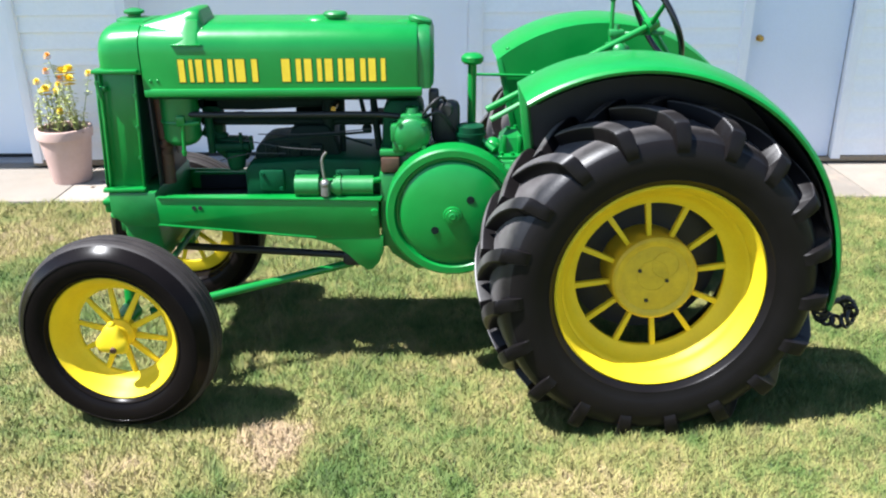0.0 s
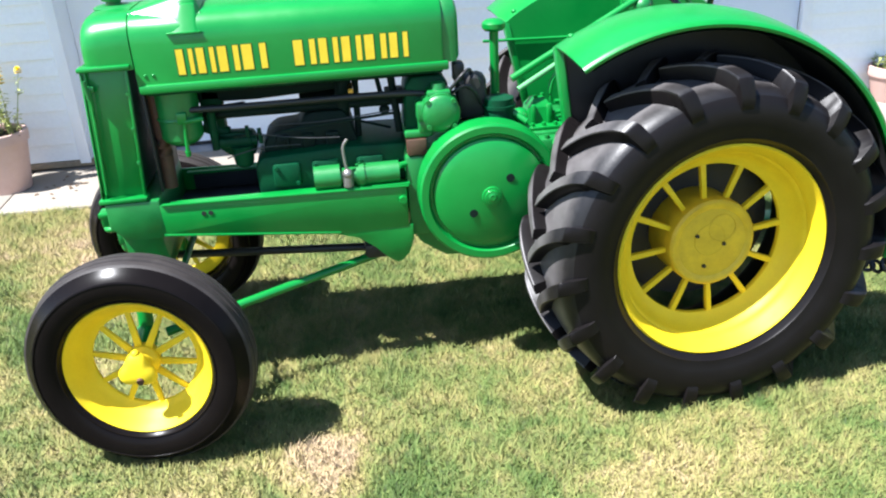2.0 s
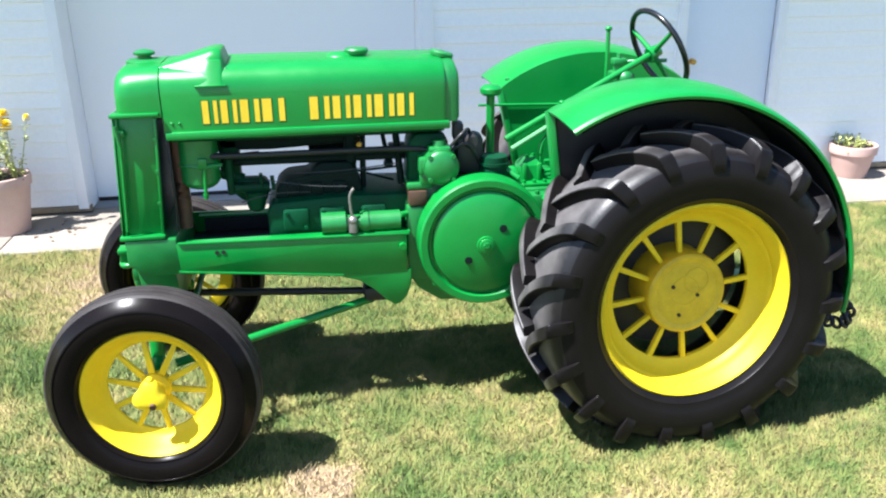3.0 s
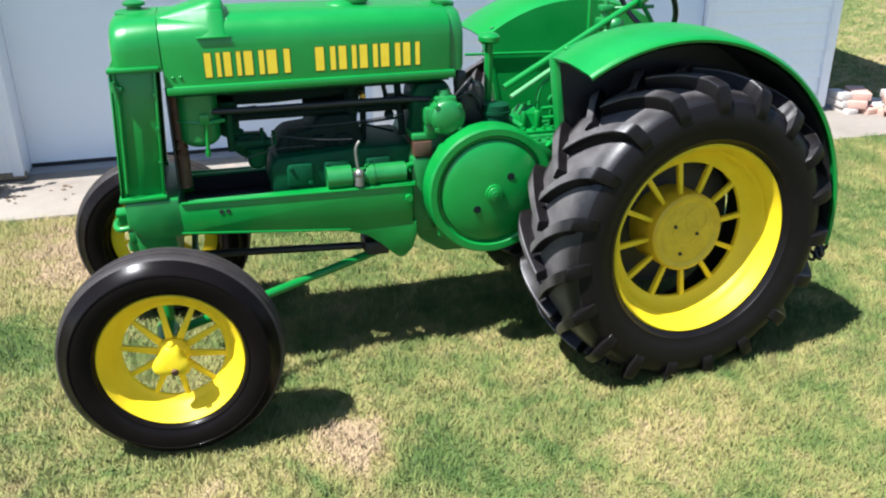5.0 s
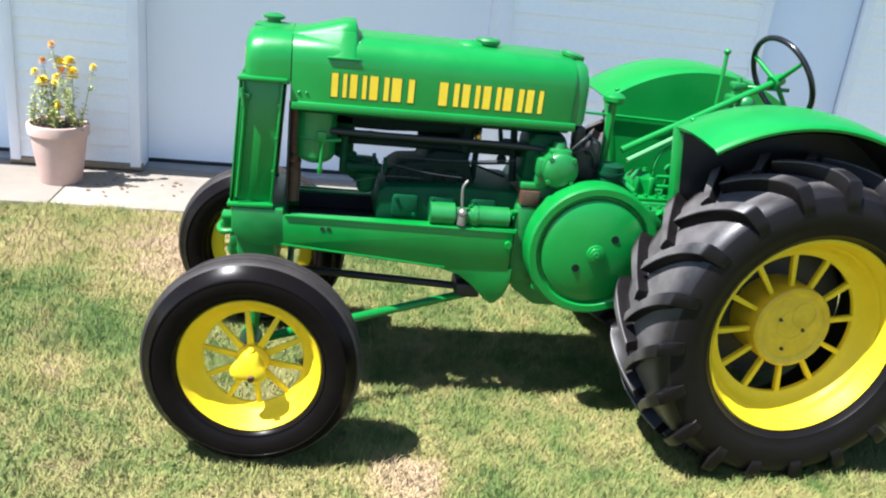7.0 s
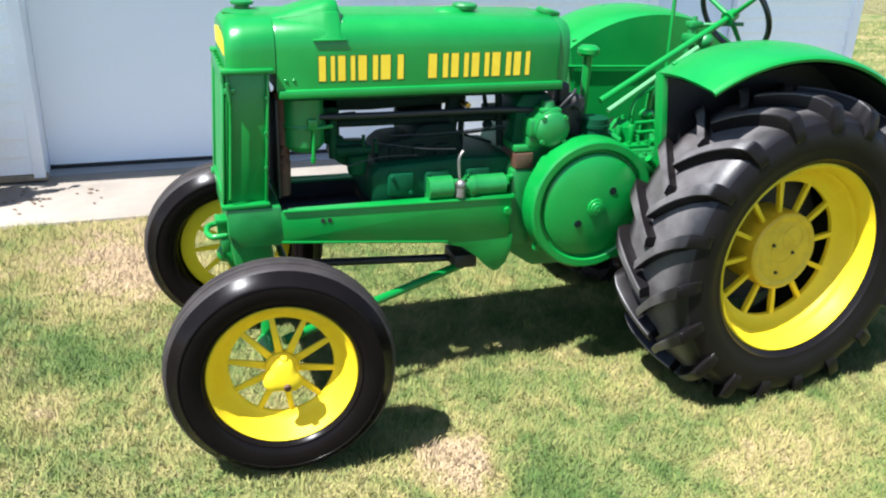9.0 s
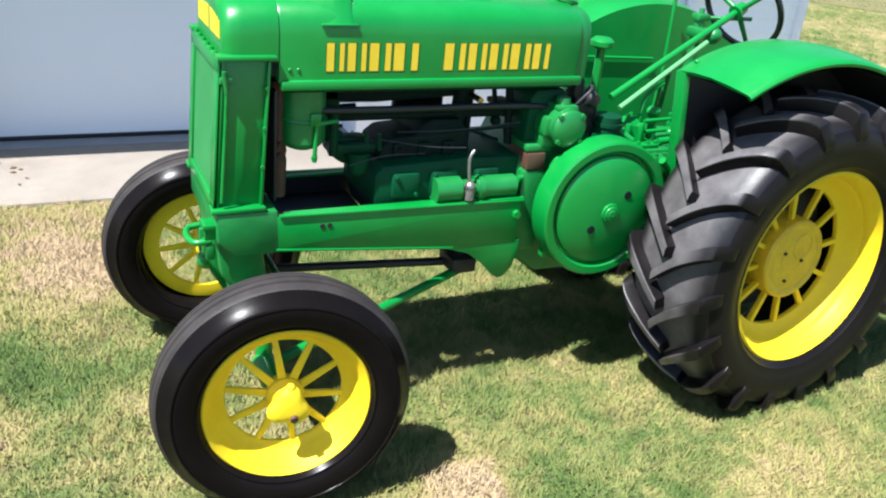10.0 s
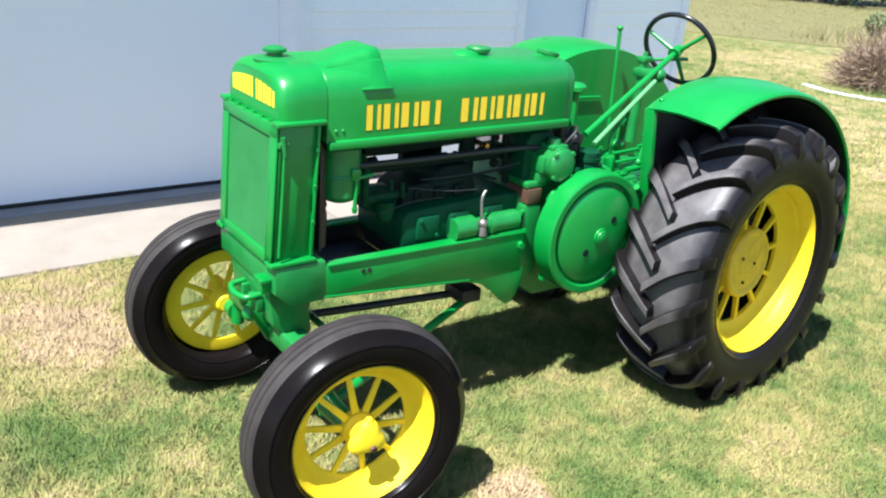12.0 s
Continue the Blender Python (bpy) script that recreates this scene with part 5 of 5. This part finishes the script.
# ---------------------------------------------------------------- grass
def blades_mesh(name, n, x0, x1, y0, y1, hmin, hmax, wide, seed, keep=None, mat=BLADES, label="", zb=-0.004, cat="grass", lean_k=1.35):
    rng = np.random.default_rng(seed)
    x, y = rng.uniform(x0, x1, n), rng.uniform(y0, y1, n)
    if keep is not None:
        k = keep(x, y)
        x, y = x[k], y[k]
    n = len(x)
    h = rng.uniform(hmin, hmax, n) * (1 + 0.35 * np.sin(9.1 * x + 3 * np.sin(4.3 * y)) * np.sin(8.3 * y + 2.5 * np.sin(5.1 * x)))
    a = rng.uniform(0, 2 * np.pi, n)
    ln = rng.uniform(0.1, 1.0, n) * h * lean_k
    b = rng.uniform(0, 2 * np.pi, n)
    w = wide * rng.uniform(0.6, 1.3, n)
    v = np.empty((n, 3, 3), np.float32)
    v[:, 0] = np.stack([x - w * np.cos(a), y - w * np.sin(a), np.full(n, zb)], 1)
    v[:, 1] = np.stack([x + w * np.cos(a), y + w * np.sin(a), np.full(n, zb)], 1)
    v[:, 2] = np.stack([x + ln * np.cos(b), y + ln * np.sin(b), h + zb], 1)
    me = bpy.data.meshes.new(name)
    me.vertices.add(3 * n)
    me.vertices.foreach_set("co", v.ravel())
    me.loops.add(3 * n)
    me.loops.foreach_set("vertex_index", np.arange(3 * n, dtype=np.int32))
    me.polygons.add(n)
    me.polygons.foreach_set("loop_start", np.arange(0, 3 * n, 3, dtype=np.int32))
    me.update(calc_edges=True)
    me.materials.append(mat)
    ob = new(name, me)
    return tagged(ob, label, cat, kind="stuff")


def inner_keep(x, y):
    e = np.maximum(np.maximum(-4.2 - x, x - 3.4), np.maximum(-1.6 - y, 0.0))
    return (y < 2.585) & (np.sin(x * 83.1 + y * 61.7) * 0.5 + 0.5 > e)


blades_mesh("grass", 1150000, -5.2, 4.4, -2.6, 2.63, 0.012, 0.042, 0.0027, 1, inner_keep, label="short mown grass, green with dry straw blades")
blades_mesh("grass", 90000, 3.4, 12.0, 2.0, 10.0, 0.012, 0.034, 0.006, 2, lambda x, y: (x > 4.05) & (x * 0.8 + y * 0.6 < 15.5), label="short mown grass, green with dry straw blades")



def outer_keep(x, y):
    """Round the mown part that the tractor stands on, thinning outwards."""
    e = np.maximum(np.maximum(-4.2 - x, x - 3.4), np.maximum(-1.6 - y, 0.0))
    return (e > 0) & (y < 2.585) & (np.sin(x * 91.7 + y * 57.3) * 0.5 + 0.5 > e / 7.0)


blades_mesh("grass", 560000, -10.5, 9.5, -8.0, 2.63, 0.014, 0.042, 0.0062, 6, outer_keep, label="short mown grass, green with dry straw blades")

# ---------------------------------------------------------------- potted flowers on the concrete
def pot_profile(R, H, taper, rim):
    return [(0, 0.0), (R * taper, 0.0), (R * taper + 0.004, 0.01), (R * 0.93, H - rim), (R, H - rim + 0.004), (R * 1.02, H - 0.012), (R * 1.0, H), (R * 0.90, H), (R * 0.88, H - 0.03), (0, H - 0.03)]


def flower_pot(x, y, R, H, material, seed, label, flowers, tall, group):
    rg = random.Random(seed)
    t = root("potted_plant", (x, y, 0.018), label, "potted plant", group)
    m = Matrix.Translation((x, y, 0.018)) @ Matrix.Rotation(radians(90), 4, "X")
    part("pot", lathe(B(), pot_profile(R, H, 0.68, 0.07), 40, m), material, t, "round clay pot with a thick rim")
    sl = lathe(B(), [(0, H - 0.022), (R * 0.5, H - 0.018), (R * 0.89, H - 0.027)], 24, m)
    part("soil", sl, SOIL, t)
    st, lf, dl = B(), B(), B()
    heads = []
    for i in range(34 if tall else 26):
        a, r = rg.uniform(0, 6.283), R * 0.85 * math.sqrt(rg.random())
        bx, by = x + r * math.cos(a), y + r * math.sin(a)
        h = rg.uniform(0.10, 0.30) if tall else rg.uniform(0.03, 0.10)
        if tall and i < 9:
            h = rg.uniform(0.24, 0.38)
        if tall and i == 0:
            h = 0.50
            bx, by = x + 0.10, y
        lx, ly = rg.uniform(-0.5, 0.5) * h * 0.5, rg.uniform(-0.5, 0.5) * h * 0.5
        tip = Vector((bx + lx, by + ly, H + h))
        base = Vector((bx, by, H - 0.02))
        rod(st, base, tip, 0.0035, 0.002, 5)
        heads.append(tip)
        for k in range(int(h / 0.016) + 3):
            u = rg.uniform(0.05, 0.95)
            p = base.lerp(tip, u)
            d = Vector((rg.uniform(-1, 1), rg.uniform(-1, 1), rg.uniform(-0.3, 0.7))).normalized()
            L, w = rg.uniform(0.025, 0.055), rg.uniform(0.006, 0.012)
            sd = d.cross(Vector((0, 0, 1))).normalized() * w
            tgt = dl if (u < 0.3 and rg.random() < 0.5) else lf
            vs = [tgt.verts.new(c) for c in (p, p + d * L * 0.5 + sd, p + d * L - Vector((0, 0, 0.008)), p + d * L * 0.5 - sd)]
            tgt.faces.new(vs)
    part("stem", st, LEAF, t)
    tagged(part("leaves", lf, LEAF, t, "many small green leaves", smooth=False), kind="stuff")
    if len(dl.verts):
        tagged(part("dry_leaves", dl, DRY_LEAF, t, "dry brown lower leaves", smooth=False), kind="stuff")
    if flowers:
        for i, c in enumerate(heads[:flowers]):
            bm = B()
            size = 1.25 if i in (1, 2, 3, 6) else 0.75
            for ringk, (nn, rr, up, tilt) in enumerate(((10, 0.036, 0.0, -0.15), (10, 0.040, 0.008, 0.15), (9, 0.034, 0.016, 0.45), (7, 0.026, 0.022, 0.8), (5, 0.016, 0.026, 1.4))):
                for k in range(nn):
                    a = 2 * math.pi * k / nn + ringk
                    e = Vector((math.cos(a), math.sin(a), tilt)) * size
                    s2 = Vector((-math.sin(a), math.cos(a), 0)) * 0.011 * size
                    o = c + Vector((0, 0, up * size))
                    bm.faces.new([bm.verts.new(v) for v in (o, o + e * rr * 0.6 + s2, o + e * rr, o + e * rr * 0.6 - s2)])
            part("flower", bm, PETAL_O if i in (0, 5, 8) else PETAL, t, "yellow marigold bloom" if i not in (0, 5, 8) else "orange marigold bloom", smooth=False)
    return t


flower_pot(-3.40, 3.04, 0.185, 0.385, TERRACOTTA, 4, "terracotta pot of leggy yellow marigolds on the concrete", 12, True, "pots along the wall")
flower_pot(2.83, 3.22, 0.175, 0.255, PINK_POT, 9, "faded pink pot with low green succulents on the concrete", 0, False, "pots along the wall")

lf = random.Random(77)
litter = B()
for k in range(26):
    x, y = -3.05 + lf.gauss(0, 0.20), 2.98 + lf.gauss(0, 0.09)
    a, L, w = lf.uniform(0, 6.28), lf.uniform(0.02, 0.05), lf.uniform(0.008, 0.016)
    d, s = Vector((math.cos(a), math.sin(a), 0)), Vector((-math.sin(a), math.cos(a), 0))
    o = Vector((x, y, 0.021))
    litter.faces.new([litter.verts.new(v) for v in (o, o + d * L * 0.5 + s * w + Vector((0, 0, 0.006)), o + d * L + Vector((0, 0, 0.002)), o + d * L * 0.5 - s * w + Vector((0, 0, 0.005)))])
tagged(part("fallen_leaves", litter, DRY_LEAF, smooth=False), "scattered dry brown leaves on the concrete", "leaves", kind="stuff")

# ---------------------------------------------------------------- beyond the house corner
pav = random.Random(5)
brick_shapes = []
for sx, sy, sz in ((0.21, 0.105, 0.06), (0.30, 0.15, 0.065)):
    bm = box(B(), -sx / 2, sx / 2, -sy / 2, sy / 2, 0, sz, 0.006)
    bmesh.ops.recalc_face_normals(bm, faces=bm.faces)
    me = bpy.data.meshes.new("paver")
    bm.to_mesh(me)
    bm.free()
    brick_shapes.append((me, sz))
stack = root("paver_pile", (3.75, 3.2, 0.0), "low pile of loose red and grey pavers on the lawn", "bricks")
for k in range(18):
    me, sz = brick_shapes[k % 2]
    col, lay = k % 6, k // 6
    m = Matrix.Translation((3.52 + 0.14 * col + pav.uniform(-0.02, 0.02), 3.12 + pav.uniform(-0.12, 0.22), lay * 0.062)) @ Matrix.Rotation(pav.uniform(-0.5, 0.5) + 1.3, 4, "Z")
    link("paver", me.copy(), BRICK if k % 3 else BRICK_GREY, stack, m=m)


def dry_shrub(x, y, R, H, seed):
    rg = np.random.default_rng(seed)
    n = 7000
    t = root("dry_shrub", (x, y, 0), "round shrub of dry brown twigs in a stone-edged bed", "shrub")
    u = rg.normal(size=(n, 3))
    u /= np.linalg.norm(u, axis=1)[:, None]
    u[:, 2] = np.abs(u[:, 2])
    rad = rg.uniform(0.25, 1.0, n) ** 0.6
    lump = 0.82 + 0.22 * np.sin(5 * np.arctan2(u[:, 1], u[:, 0]) + 2) * np.cos(3 * u[:, 2]) + rg.uniform(-0.1, 0.12, n)
    p = u * (rad * lump)[:, None] * [R, R, H]
    d = u + rg.normal(size=(n, 3)) * 0.45
    L = rg.uniform(0.06, 0.16, n)[:, None]
    e = p + d * L
    s = np.cross(d, rg.normal(size=(n, 3)))
    s = s / np.linalg.norm(s, axis=1)[:, None] * 0.006
    v = np.stack([p - s, p + s, e], 1).reshape(-1, 3) + [x, y, 0.05]
    me = bpy.data.meshes.new("twig_crown")
    me.from_pydata(v.tolist(), [], np.arange(3 * n).reshape(-1, 3).tolist())
    tagged(link("twig_crown", me, TWIG, t, "dense dry brown twigs", smooth=False), kind="stuff")
    bm = B()
    for k in range(14):
        a = 2 * math.pi * k / 14
        rod(bm, (x, y, 0), (x + 0.6 * R * math.cos(a), y + 0.6 * R * math.sin(a), 0.55 * H + 0.1 * math.sin(3 * a)), 0.014, 0.006, 6)
    part("branch", bm, TWIG, t)
    return t


dry_shrub(9.35, 4.45, 0.80, 0.82, 3)
st = random.Random(8)
bed = root("stone_edging", (8.3, 4.3, 0), "curved row of small white stones round the shrub bed", "stones")
for k in range(26):
    u = k / 25
    a = radians(150 + 120 * u)
    bm = ball(B(), (0, 0, 0), 0.065, 1.2 + st.random() * 0.4, 0.8 + st.random() * 0.3, 0.28 + st.random() * 0.12, 10, 6)
    for v in bm.verts:
        v.co *= 1 + 0.12 * noise.noise(v.co * 9 + Vector((k, 0, 0)))
    part("stone", bm, WHITE_STONE, bed, m=Matrix.Translation((9.40 + 1.15 * math.cos(a), 4.45 + 1.10 * math.sin(a), 0.0)) @ Matrix.Rotation(a, 4, "Z"))


def far_keep(x, y):
    return (x * 0.80 + y * 0.60 > 15.5)


fs = B()
prism(fs, [(3.7, 21.0), (19.4, 0.0), (90.0, 0.0), (90.0, 90.0), (3.7, 90.0)], -0.06, 0.012, 0, "z")
bmesh.ops.subdivide_edges(fs, edges=fs.edges[:], cuts=6, use_grid_fill=True)
thing("field", fs, CROP, "pale yellow-green field beyond the lawn", "field", kind="structure", smooth=False)
blades_mesh("field_grass", 170000, 6.0, 34.0, 2.0, 26.0, 0.012, 0.035, 0.014, 12, far_keep, CROP, "pale yellow-green grass of the field beyond the lawn", 0.0, "field", 1.2)
blades_mesh("tall_weeds", 700, 13.2, 16.6, 7.4, 9.4, 0.12, 0.42, 0.014, 14, lambda x, y: np.hypot(x - 15.0 - 0.4 * np.sin(9 * y), y - 8.3) < 1.0, STRAW, "tuft of tall dry straw-coloured weeds at the edge of the lawn", 0.0, "weeds", 0.5)


def round_bush(x, y, R, H, seed):
    rg = np.random.default_rng(seed)
    t = root("bush", (x, y, 0), "small round pale green bush at the edge of the field", "bush")
    part("stem", rod(B(), (x, y, 0), (x + 0.03, y, H * 0.5), 0.04, 0.02, 8), BARK, t)
    n = 2600
    u = rg.normal(size=(n, 3))
    u /= np.linalg.norm(u, axis=1)[:, None]
    rad = rg.uniform(0.3, 1.0, n)[:, None] ** 0.5
    q = u * rad * [R, R, H * 0.46] * (1 + 0.12 * np.sin(7 * u[:, :1] + 5 * u[:, 2:])) + [x, y, H * 0.54]
    d, e = rg.normal(size=(n, 3)) * 0.03, rg.normal(size=(n, 3)) * 0.03
    v = np.stack([q, q + d, q + e], 1).reshape(-1, 3)
    me = bpy.data.meshes.new("crown")
    me.from_pydata(v.tolist(), [], np.arange(3 * n).reshape(-1, 3).tolist())
    tagged(link("crown", me, PALE_LEAF, t, "pale green leaves", smooth=False), kind="stuff")
    return t


round_bush(17.0, 8.7, 0.28, 0.56, 5)


def far_tree(x, y, H, R, seed):
    rg = np.random.default_rng(seed)
    t = root("tree", (x, y, 0), "dark leafy tree in the row beyond the field", "tree", "trees beyond the field")
    bm = rod(B(), (x, y, 0), (x + 0.1, y, H * 0.55), 0.20, 0.09, 10)
    for k in range(5):
        a = 2 * math.pi * k / 5 + seed
        rod(bm, (x, y, H * (0.25 + 0.06 * k)), (x + R * 0.6 * math.cos(a), y + R * 0.6 * math.sin(a), H * (0.5 + 0.07 * k)), 0.07, 0.02, 7)
    part("trunk", bm, BARK, t)
    n = 3600
    c = rg.normal(size=(16, 3)) * [R * 0.42, R * 0.42, H * 0.2] + [x, y, H * 0.55]
    q = c[rg.integers(0, 16, n)] + rg.normal(size=(n, 3)) * [R * 0.24, R * 0.24, H * 0.11]
    q[:, 2] = np.maximum(q[:, 2], 0.15)
    d, e = rg.normal(size=(n, 3)) * 0.13, rg.normal(size=(n, 3)) * 0.13
    v = np.stack([q, q + d, q + e], 1).reshape(-1, 3)
    me = bpy.data.meshes.new("crown")
    me.from_pydata(v.tolist(), [], np.arange(3 * n).reshape(-1, 3).tolist())
    tagged(link("crown", me, HEDGE, t, "dark green leaves", smooth=False), kind="stuff")
    return t


tr = random.Random(21)
for k in range(16):
    u = k / 15
    far_tree(18.5 + 20 * u + tr.uniform(-0.5, 0.5), 24.2 - 19 * u + tr.uniform(-0.5, 0.5), tr.uniform(4.5, 7), tr.uniform(1.9, 2.6), 30 + k)
